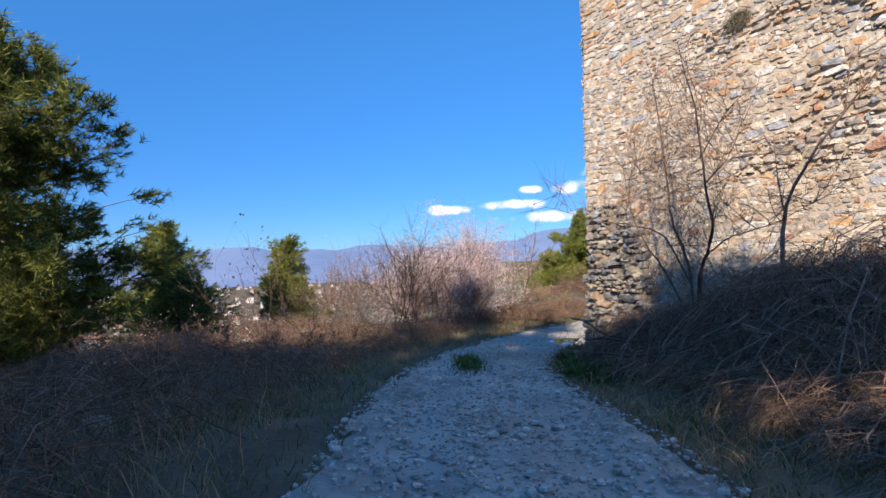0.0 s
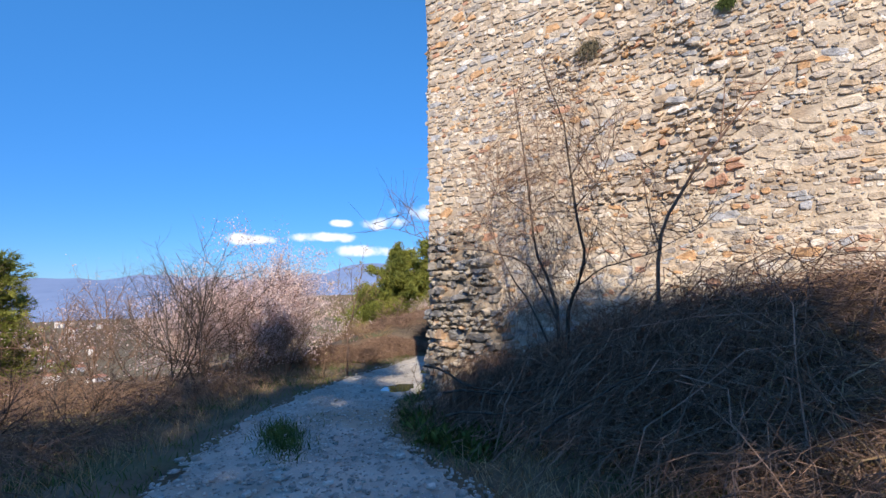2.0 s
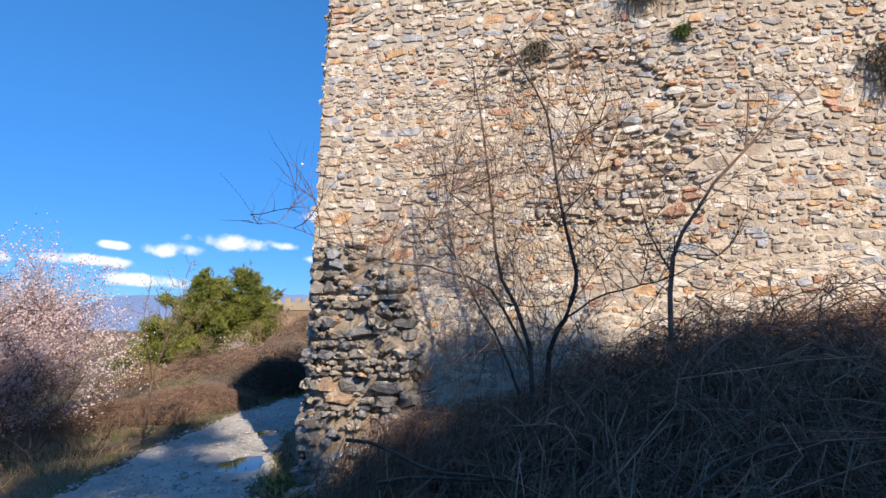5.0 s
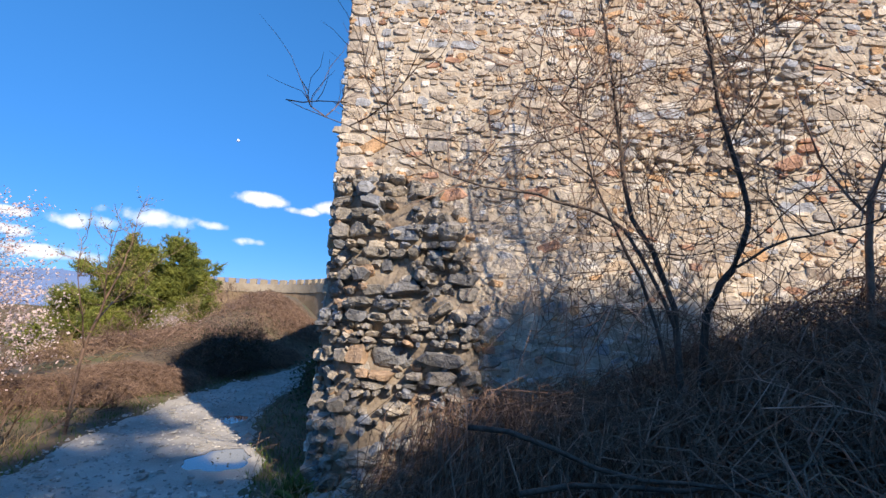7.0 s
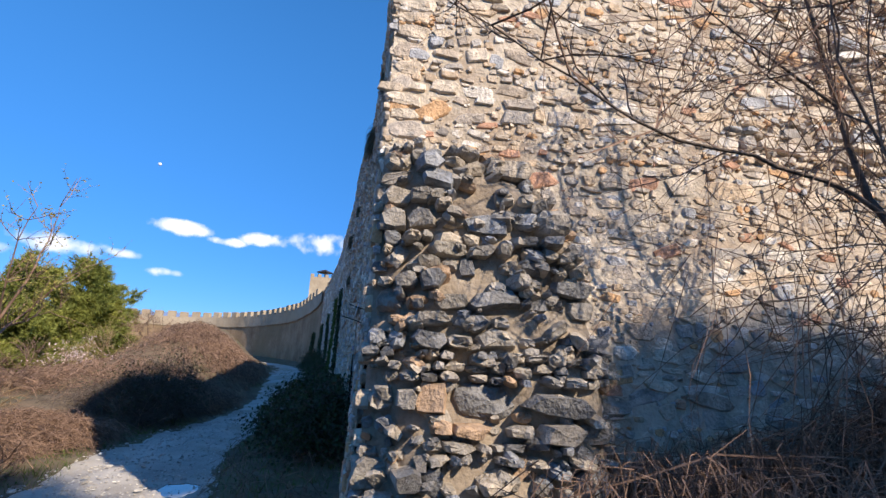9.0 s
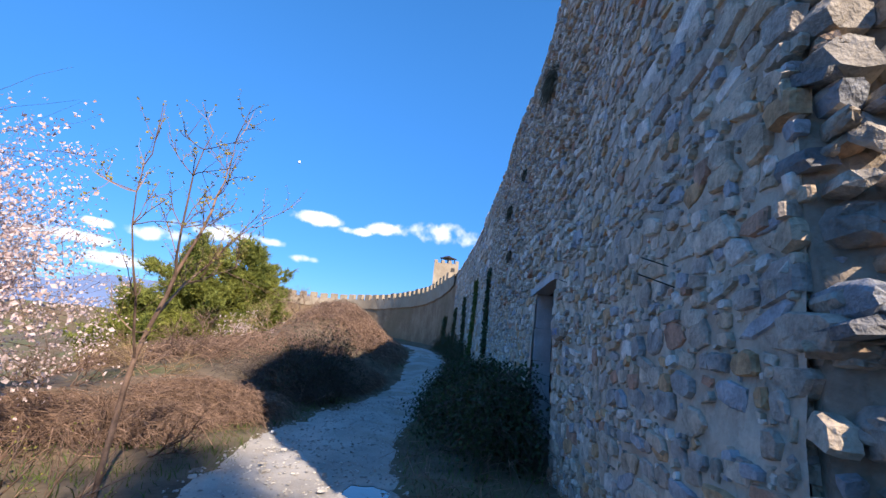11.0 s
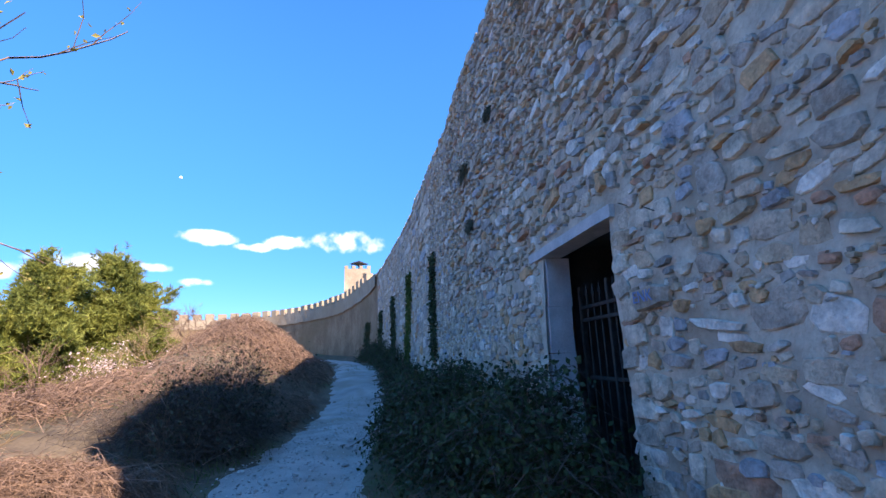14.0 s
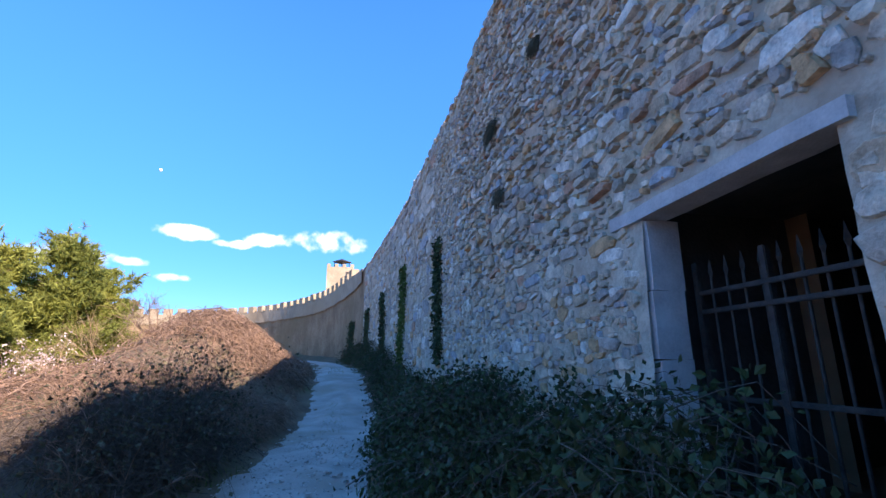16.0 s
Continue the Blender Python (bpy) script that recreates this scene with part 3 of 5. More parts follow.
def joined_stones(name, face, rows, material, parent, label, lift=0.0):
    vs, fs, base = [], [], 0
    for r in rows:
        v, f = SHAPES[r[5]]
        m = np.array(stone_pose(face, r, lift))
        vs.append(v @ m[:3, :3].T + m[:3, 3])
        fs.append(f + base)
        base += len(v)
    ob = part(name, tri_mesh(name, np.concatenate(vs), np.concatenate(fs), material), parent)
    return tagged(ob, label, kind="stuff")


STONE_ME = {}


def stone_part(face, row, parent, material, lift=0.0):
    key = (row[5], material.name)
    if key not in STONE_ME:
        v, f = SHAPES[row[5]]
        STONE_ME[key] = tri_mesh("stone", v, f, material)
    return part("stone", STONE_ME[key], parent, m=stone_pose(face, row, lift))


def in_gate(u, z):
    return GATE_U[0] - 0.04 < u < GATE_U[1] + 0.16 and z < GATE_Z[1] + 0.2 or GATE_U[0] - 0.3 < u < GATE_U[1] + 0.45 and GATE_Z[1] - 0.02 < z < GATE_Z[1] + 0.2


ga = np.random.default_rng(11)
rows_a = courses(FA, 0.0, 10.5, 0.0, 8.0, 0.088, ga, gaps=0.04, loose=0.6)
loose_a = lambda r: 2.6 < r[0] < 5.2 and 2.6 < r[1] < 5.2 and wave(r[0], r[1], 1.4, 3) > 0.1
rows_a = [(*r[:4], r[4] * (2.6 if loose_a(r) else 1.0), *r[5:]) for r in rows_a]
near_a = [r for r in rows_a if 0.3 < r[0] < 4.4 and 1.9 < r[1] < 3.4][:300]
pick = set(id(r) for r in near_a)
joined_stones("stones", FA, [r for r in rows_a if id(r) not in pick], M_STONE, wall_a, "pale buff and grey rubble stones set in mortar")
rows_a2 = courses(FA, 10.5, 17.0, 0.0, 8.0, 0.3, ga)
joined_stones("stones", FA, rows_a2, M_STONE, wall_a, "pale rubble stones further along")

gb = np.random.default_rng(23)
rows_b = courses(FB, -0.24, 13.0, -0.8, 8.0, 0.1, gb, in_gate, gaps=0.04, loose=0.85)
rough_b = lambda r: r[0] > 3.4 and r[1] > 1.9 and r[0] < 11
rows_b = [(*r[:4], r[4] * (2.0 if rough_b(r) else 1.0), *r[5:]) for r in rows_b]
near_b = [r for r in rows_b if 0.9 < r[0] < 4.1 and -0.4 < r[1] < 2.0][:300]
pickb = set(id(r) for r in near_b)
joined_stones("stones", FB, [r for r in rows_b if id(r) not in pickb], M_STONE, wall_b, "grey and buff rubble stones, rough and proud")
rows_b2 = courses(FB, 13.0, 27.0, -0.6, 8.0, 0.22, gb, gaps=0.15)
joined_stones("stones", FB, rows_b2, M_STONE, wall_b, "grey rubble stones of the long wall")

# coping stones along the tops
for face, par, end in ((FA, wall_a, 10.5), (FB, wall_b, 30.0)):
    u, rr = float(face.s[0]), []
    while u < end:
        w = ga.uniform(0.2, 0.42)
        rr.append((u + w / 2, float(face.top(np.array(u + w / 2))) - 0.07, w * 0.97, ga.uniform(0.10, 0.15), 0.05, ga.integers(len(SHAPES)), ga.normal() * 3))
        u += w
    joined_stones("coping", face, rr, M_STONE, par, "rough coping stones along the top")

# corner blocks where the two walls meet
qz = 2.5
while qz < 7.1:
    h = ga.uniform(0.08, 0.19)
    for face in (FA, FB):
        w = ga.uniform(0.16, 0.42)
        stone_part(face, (face.s[0] + w / 2 - 0.01, qz + h / 2, w, h * 0.95, 0.022, ga.integers(len(SHAPES)), 0.0), wall_a if face is FA else wall_b, M_STONE)
    qz += h

# ---- the broken stub at the corner ----
stub = thing("ruined_wall_stub", (3.1, 10.0, floor_at(3.0, 9.9)), "broken stub of grey rubble wall at the fortress corner", "ruin")
tA, nA = FA.axes(0.3)
tB, nB = FB.axes(0.3)
corner = Vector((3.33, 10.66, 0))


def stub_out(u, z):
    """How far the stub stands out of the sunlit wall."""
    top = np.interp(u, [-0.1, 0.5, 0.9, 1.25, 1.5, 1.8], [2.66, 2.58, 2.5, 2.25, 1.75, 0.8])
    o = 0.11 + 0.17 * smooth01(0.0, 0.4, u) + 0.14 * (1.6 - z) * smooth01(-0.1, 0.3, u) + 0.07 * wave(u, z, 2.9, 7)
    return o * smooth01(0.0, 0.4, top - z) * smooth01(1.85, 1.45, u)


us, zs = np.linspace(0, 2.2, 34), np.linspace(-0.9, 2.65, 50)
UU, ZZ = np.meshgrid(us, zs)
oo = stub_out(UU, ZZ) - 0.105
pts = np.stack([corner.x + tA.x * UU + nA.x * np.maximum(oo, -0.06), corner.y + tA.y * UU + nA.y * np.maximum(oo, -0.06), ZZ], -1)
nU, nZ = len(us), len(zs)
vv = list(pts.reshape(-1, 3))
ff = [(i * nU + j, i * nU + j + 1, (i + 1) * nU + j + 1, (i + 1) * nU + j) for i in range(nZ - 1) for j in range(nU - 1)]
k0 = len(vv)
for i in range(nZ):
    vv.append((corner.x + 0.08 * tA.x + 0.3 * tB.x, corner.y + 0.08 * tA.y + 0.3 * tB.y, zs[i]))
ff += [(i * nU, (i + 1) * nU, k0 + i + 1, k0 + i) for i in range(nZ - 1)]
local = Matrix.Translation(-stub.location)
core = mesh_of("core", vv, ff, M_DARKMORTAR, True)
core.transform(local)
part("core", core, stub, "earthy mortar core")
gs = np.random.default_rng(5)
z = -0.75
while z < 2.6:
    h = gs.choice([0.075, 0.1, 0.13, 0.17, 0.22], p=[0.15, 0.25, 0.28, 0.2, 0.12])
    u = 0.0 + gs.uniform(-0.05, 0.06)
    while u < 1.8:
        hh = h * gs.uniform(0.6, 1.15)
        w = hh * gs.choice([0.9, 1.3, 1.9, 2.8], p=[0.25, 0.35, 0.28, 0.12])
        cu = u + w / 2
        o = float(stub_out(np.array(cu), np.array(z + h / 2)))
        if o > 0.04 and gs.random() > 0.13:
            p = corner + tA * cu + nA * (o - 0.15 + gs.normal() * 0.04) + Vector((0, 0, z + h / 2))
            m = Matrix(((tA.x, nA.x, 0), (tA.y, nA.y, 0), (0, 0, 1))).to_4x4()
            kk = int(gs.integers(len(SHAPES)))
            key = (kk, M_RUIN.name)
            if key not in STONE_ME:
                STONE_ME[key] = tri_mesh("stone", *(COBBLES[kk % 30] if kk % 5 < 2 else SHAPES[kk]), M_RUIN)
            part("stone", STONE_ME[key], stub, m=local @ Matrix.Translation(p) @ m @ pose(0, 0, 0, gs.normal() * 5, gs.normal() * 6, gs.normal() * 6) @ Matrix.Diagonal((w * 1.08, gs.uniform(0.1, 0.17), hh * 1.04, 1)))
        u += w
    z += h * 0.94
for k in range(300):
    cu, cz = gs.uniform(0.02, 1.7), gs.uniform(-0.7, 2.5)
    o = float(stub_out(np.array(cu), np.array(cz)))
    if o < 0.06:
        continue
    kk = int(gs.integers(len(SHAPES)))
    key = (kk, M_RUIN.name)
    if key not in STONE_ME:
        STONE_ME[key] = tri_mesh("stone", *(COBBLES[kk % 30] if kk % 5 < 2 else SHAPES[kk]), M_RUIN)
    sz = gs.uniform(0.035, 0.1)
    p = corner + tA * cu + nA * (o - 0.12 + gs.normal() * 0.02) + Vector((0, 0, cz))
    m = Matrix(((tA.x, nA.x, 0), (tA.y, nA.y, 0), (0, 0, 1))).to_4x4()
    part("stone", STONE_ME[key], stub, m=local @ Matrix.Translation(p) @ m @ pose(0, 0, 0, gs.normal() * 15, gs.normal() * 25, gs.normal() * 15) @ Matrix.Diagonal((sz * gs.uniform(1, 2.2), 0.12, sz, 1)))
# its flush side, in one plane with the shaded wall
z = -0.75
while z < 2.5:
    h = gs.uniform(0.1, 0.2)
    u = -0.6
    while u < 0.05:
        w = h * gs.uniform(1.0, 2.2)
        kk = int(gs.integers(len(SHAPES)))
        key = (kk, M_STONE.name)
        if key not in STONE_ME:
            STONE_ME[key] = tri_mesh("stone", SHAPES[kk][0], SHAPES[kk][1], M_STONE)
        reach = float(stub_out(np.array(0.05), np.array(z + h / 2))) * 0.95
        if -(u + w / 2) < reach - 0.1:
            p = corner + nA * (-(u + w / 2)) + Vector((0, 0, z + h / 2))
            side = Vector((-tA.x, -tA.y, 0))
            m = Matrix(((-nA.x, side.x, 0), (-nA.y, side.y, 0), (0, 0, 1))).to_4x4()
            part("stone", STONE_ME[key], stub, m=local @ Matrix.Translation(p) @ m @ pose(0, 0, 0, 0, gs.normal() * 6, 0) @ Matrix.Diagonal((w * 0.95, 0.05, h * 0.93, 1)))
        u += w
    z += h

# ---- the gate ----
gate_t, gate_n = FB.axes((GATE_U[0] + GATE_U[1]) / 2)


def on_b(u, z, out=0.0):
    return Vector([float(c) for c in FB.at(u, z, out)])


def b_matrix(u, z, out=0.0):
    t, n = FB.axes(u)
    return Matrix.Translation(on_b(u, z, out)) @ Matrix(((t.x, n.x, 0), (t.y, n.y, 0), (0, 0, 1))).to_4x4()


gu = (GATE_U[0] + GATE_U[1]) / 2
gw = GATE_U[1] - GATE_U[0]
lint = new("lintel", box_mesh("lintel", 2.04, 0.24, 0.11, M_LINTEL, rough=0.012, cuts=5))
lint.matrix_world = b_matrix(5.24, GATE_Z[1], -0.08)
tagged(lint, "pale weathered lintel beam over the gate opening", "lintel", kind="structure")
# the pale pier in the far reveal
pier = thing("jamb_pier", on_b(GATE_U[1], GATE_Z[0], -0.2), "pale plastered stone pier at the gate's far side", "pier", kind="structure")
zz = GATE_Z[0]
while zz < GATE_Z[1] - 0.05:
    h = min(ga.uniform(0.32, 0.62), GATE_Z[1] - zz)
    me = box_mesh("block", 0.2, 0.28, h - 0.012, M_LINTEL, rough=0.012, cuts=3)
    part("block", me, pier, m=Matrix.Translation(-pier.location) @ b_matrix(GATE_U[1] + 0.07, zz, -0.18))
    zz += h
# ragged quoins on the near side
for i in range(13):
    h = 0.18
    w = ga.uniform(0.2, 0.42)
    stone_part(FB, (GATE_U[0] - w / 2 + ga.uniform(-0.03, 0.02), GATE_Z[0] + 0.05 + i * 0.182, w, 0.19, 0.035, ga.integers(len(SHAPES)), 0.0), wall_b, M_STONE)
# the dark room behind: its shade is put into near-black walls and ceiling
room = []
for (u0, o0), (u1, o1) in (((GATE_U[0] - 0.02, -0.05), (GATE_U[0] - 0.02, -1.7)), ((GATE_U[0] - 0.02, -1.7), (GATE_U[0] - 0.5, -4.2)), ((GATE_U[0] - 0.5, -4.2), (GATE_U[1] + 0.6, -4.2)),
                         ((GATE_U[1] + 0.6, -4.2), (GATE_U[1] + 0.2, -1.7)), ((GATE_U[1] + 0.2, -1.7), (GATE_U[1] + 0.2, -0.4))):
    room.append((on_b(u0, -1.0, o0), on_b(u1, -1.0, o1)))
rv, rf = [], []
for a, b in room:
    k = len(rv)
    rv += [(a.x, a.y, -1.0), (b.x, b.y, -1.0), (b.x, b.y, 2.2), (a.x, a.y, 2.2)]
    rf.append((k, k + 1, k + 2, k + 3))
tagged(new("wall_gate_room", mesh_of("wall_gate_room", rv, rf, M_SHADOWED)), "chamber walls behind the gate, shade painted in as near-black", "wall", kind="structure")
ce = [on_b(GATE_U[0] - 0.8, 0, -0.12), on_b(GATE_U[1] + 0.8, 0, -0.12), on_b(GATE_U[1] + 0.8, 0, -4.4), on_b(GATE_U[0] - 0.8, 0, -4.4)]
tagged(new("ceiling", mesh_of("ceiling", [(p.x, p.y, GATE_Z[1] + 0.16) for p in ce], [(0, 1, 2, 3)], M_SHADOWED)), "gate chamber ceiling, shade painted in as near-black", "ceiling", kind="structure")

gate = thing("iron_gate", on_b(gu, GATE_Z[0], -0.5), "rusty black iron gate with spear-tipped bars", "gate")
gl = Matrix.Translation(-gate.location)


def bar_mesh(r, length, spear):
    bm = bmesh.new()
    bmesh.ops.create_cone(bm, segments=8, radius1=r, radius2=r, depth=length, cap_ends=True, matrix=Matrix.Translation((0, 0, length / 2)))
    if spear:
        bmesh.ops.create_cone(bm, segments=4, radius1=r * 0.9, radius2=r * 2.1, depth=0.04, cap_ends=True, matrix=Matrix.Translation((0, 0, length + 0.02)))
        bmesh.ops.create_cone(bm, segments=4, radius1=r * 2.1, radius2=0.001, depth=0.11, cap_ends=True, matrix=Matrix.Translation((0, 0, length + 0.095)))
    me = bpy.data.meshes.new("bar")
    bm.to_mesh(me)
    bm.free()
    me.materials.append(M_IRON)
    return me


BAR = bar_mesh(0.011, 1.98, True)
POST = box_mesh("post", 0.05, 0.05, 2.12, M_IRON, 0.006)
for i in range(11):
    part("bar", BAR, gate, m=gl @ b_matrix(GATE_U[0] + 0.08 + i * (gw - 0.12) / 10, GATE_Z[0], -0.38))
for u in (GATE_U[0] + 0.03, gu + 0.12, GATE_U[1] - 0.05):
    part("post", POST, gate, m=gl @ b_matrix(u, GATE_Z[0], -0.38))
for zr in (0.25, 1.1, 1.72, 1.86):
    part("rail", box_mesh("rail", gw - 0.08, 0.035, 0.035, M_IRON, 0.005), gate, m=gl @ b_matrix(gu, GATE_Z[0] + zr, -0.415))

# iron rods sticking out of the shaded wall
for u, z0, l, lean_ in ((0.8, 1.24, 0.2, 8), (0.7, 1.1, 0.26, -12), (4.0, 1.72, 0.14, 10), (3.7, 1.58, 0.16, -5)):
    rod = new("iron_rod", bar_mesh(0.004, l, False))
    t, n = FB.axes(u)
    rod.matrix_world = b_matrix(u, z0, -0.04) @ pose(0, 0, 0, -75, lean_, 0)
    tagged(rod, "thin rusty iron rod sticking out of the wall", "rod", "rods in the wall")

# faint blue paint on the stones beside the gate
def lettering(text, u, z, size, out):
    cu = bpy.data.curves.new("lettering", "FONT")
    cu.body, cu.size, cu.extrude = text, size, 0.001
    cu.align_x = "CENTER"
    ob = new("painted_letters", cu)
    cu.materials.append(M_PAINT)
    t, n = FB.axes(u)
    ob.matrix_world = Matrix.Translation(on_b(u, z, out)) @ Matrix(((-t.x, 0, n.x), (-t.y, 0, n.y), (0, 1, 0))).to_4x4()
    return tagged(ob, "faded blue painted letters on a stone", "graffiti")


board = new("painted_stone", tri_mesh("painted_stone", *SHAPES[3], M_STONE))
board.matrix_world = stone_pose(FB, (3.86, 1.0, 0.5, 0.2, 0.08, 3, 2.0))
tagged(board, "pale flat stone with painted letters", "stone")
lettering("ENK", 3.86, 0.965, 0.12, 0.095)

# ---- plants ----


def batch_tubes(P, R, sides=3):
    """As tubes(), for many paths of equal length: P m x n x 3, R m x n."""
    m, n = P.shape[:2]
    d = np.gradient(P, axis=1)
    d /= np.linalg.norm(d, axis=2)[..., None] + 1e-9
    ref = np.where(np.abs(d[..., 2:3]) > 0.9, np.array([1.0, 0, 0]), np.array([0, 0, 1.0]))
    a = np.cross(d, ref)
    a /= np.linalg.norm(a, axis=2)[..., None] + 1e-9
    b = np.cross(d, a)
    ang = np.arange(sides) * 2 * np.pi / sides
    ring = P[:, :, None, :] + R[:, :, None, None] * (a[:, :, None, :] * np.cos(ang)[None, None, :, None] + b[:, :, None, :] * np.sin(ang)[None, None, :, None])
    i = np.arange(n - 1)[:, None] * sides
    j = np.arange(sides)[None, :]
    k = (j + 1) % sides
    f = np.stack([i + j, i + k, i + sides + k, i + sides + j], -1).reshape(-1, 4)
    return ring.reshape(-1, 3), (f[None] + (np.arange(m) * n * sides)[:, None, None]).reshape(-1, 4)


def tangle(name, label, category, xy, length, arch, radius, material, seed, lift=None, n=6, droop=0.0):
    """Many thin arching stems thrown over the ground, as one mass."""
    g = np.random.default_rng(seed)
    xy = np.asarray(xy, float)
    m = len(xy)
    a = g.uniform(0, 2 * np.pi, m)
    L = length * g.uniform(0.4, 1.3, m)
    t = np.linspace(0, 1, n)
    X = xy[:, 0:1] + np.cos(a)[:, None] * L[:, None] * (t - 0.5)[None] + g.normal(size=(m, n)) * 0.065
    Y = xy[:, 1:2] + np.sin(a)[:, None] * L[:, None] * (t - 0.5)[None] + g.normal(size=(m, n)) * 0.065
    z0 = land(X[:, 0], Y[:, 0])
    z1 = land(X[:, -1], Y[:, -1])
    zm = land(xy[:, 0], xy[:, 1])
    H = arch * g.uniform(0.2, 1.1, m)
    Z = z0[:, None] * (1 - t) + z1[:, None] * t + (4 * t * (1 - t))[None] * (H + np.maximum(zm - (z0 + z1) / 2, 0))[:, None] + g.normal(size=(m, n)) * 0.03
    if lift is not None:
        Z = Z + (lift(xy[:, 0], xy[:, 1]) * g.uniform(0.15, 1.0, m))[:, None]
    R = radius * g.uniform(0.5, 1.5, m)[:, None] * np.linspace(1, 0.5, n)[None]
    v, f = batch_tubes(np.stack([X, Y, Z], -1), R)
    ob = new(name, tri_mesh(name, v, f, material))
    return tagged(ob, label, category, kind="stuff"), np.stack([X, Y, Z], -1)


def blades(name, label, category, xy, height, material, seed, width=0.012, lean=0.4, z=None):
    """Grass: one bent blade of two faces at each place."""
    g = np.random.default_rng(seed)
    xy = np.asarray(xy, float)
    m = len(xy)
    z = land(xy[:, 0], xy[:, 1]) if z is None else z
    b = np.column_stack([xy, z - 0.01])
    a = g.uniform(0, 2 * np.pi, m)
    h = height * g.uniform(0.35, 1.25, (m, 1))
    side = np.column_stack([np.cos(a), np.sin(a), 0 * a]) * width * g.uniform(0.6, 1.4, (m, 1))
    bend = g.normal(size=(m, 3)) * lean
    bend[:, 2] = 0
    mid = b + np.array([0, 0, 0.55]) * h + bend * h * 0.35
    tip = b + np.array([0, 0, 0.95]) * h + bend * h
    v = np.stack([b - side / 2, b + side / 2, mid + side * 0.4, tip, mid - side * 0.4], 1).reshape(-1, 3)
    k = np.arange(m)[:, None] * 5
    f = np.concatenate([k + np.array([[0, 1, 2]]), k + np.array([[0, 2, 4]]), k + np.array([[4, 2, 3]])])
    return tagged(new(name, tri_mesh(name, v, f, material)), label, category, kind="stuff")


def scatter(n, x0, x1, y0, y1, seed, keep):
    g = np.random.default_rng(seed)
    x, y = g.uniform(x0, x1, n), g.uniform(y0, y1, n)
    d, zr, h, s = by_road(x, y)
    k = keep(x, y, d, h, s, g)
    return np.column_stack([x, y])[k]


def off_wall(x, y, clear=0.05):
    """True outside the two walls."""
    da = (x - 3.6) * nA.x + (y - 11.0) * nA.y
    i = np.argmin((x[:, None] - B_LINE[None, :, 0]) ** 2 + (y[:, None] - B_LINE[None, :, 1]) ** 2, axis=1)
    db = (x - B_LINE[i, 0]) * FB.n[i, 0] + (y - B_LINE[i, 1]) * FB.n[i, 1]
    j = np.argmin((x[:, None] - A_LINE[None, :, 0]) ** 2 + (y[:, None] - A_LINE[None, :, 1]) ** 2, axis=1)
    da = (x - A_LINE[j, 0]) * FA.n[j, 0] + (y - A_LINE[j, 1]) * FA.n[j, 1]
    return ((da > clear) & (y < 11.0)) | ((db > clear) & (y >= 9.5))


def tree_thing(name, base, paths, sides, bark, label, category, group=""):
    ob = thing(name, base, label, category, group)
    v, f = tubes(paths, sides)
    return ob, part("brushwood", tri_mesh("brushwood", v - np.array(base), f, bark, True), ob)


def shrub(name, x, y, height, spread, seed, label, stems=6, leaf=None, leaf_n=0, leaf_size=0.03, bark=None, depth=2, kids=4, group="", category="shrub", radius=0.018, rise=0.3, sub=0.0):
    """A bare many-stemmed shrub, with blossom or leaves on its twigs."""
    g = np.random.default_rng(seed)
    base = (x, y, floor_at(x, y) - sub)
    paths, tips = [], []
    for i in range(stems):
        a = g.uniform(0, 2 * np.pi)
        sp = g.uniform(0.1, 1.0) * spread
        start = np.array(base) + [math.cos(a) * 0.12 * spread, math.sin(a) * 0.12 * spread, -0.03]
        branch_paths(g, start, (math.cos(a) * sp * 1.7, math.sin(a) * sp * 1.7, height), height * g.uniform(0.55, 0.8), radius * g.uniform(0.6, 1.2), depth, 0.62, kids, 0.34, rise, paths, tips)
    ob, _ = tree_thing(name, base, paths, 3, bark or M_TWIG, label, category, group)
    if leaf:
        tips = np.array(tips)
        sel = tips[g.integers(len(tips), size=leaf_n)] + g.normal(size=(leaf_n, 3)) * 0.06
        v, f = leaves(sel, leaf_size, 1.3, 0.2, seed + 1)
        nm = "blossom" if leaf is M_BLOSSOM else "leaves"
        part(nm, tri_mesh(nm, v - np.array(base), f, leaf), ob, {M_BLOSSOM.name: "pale pink blossom", M_BUD.name: "yellow-green buds"}.get(leaf.name, ""))
    return ob


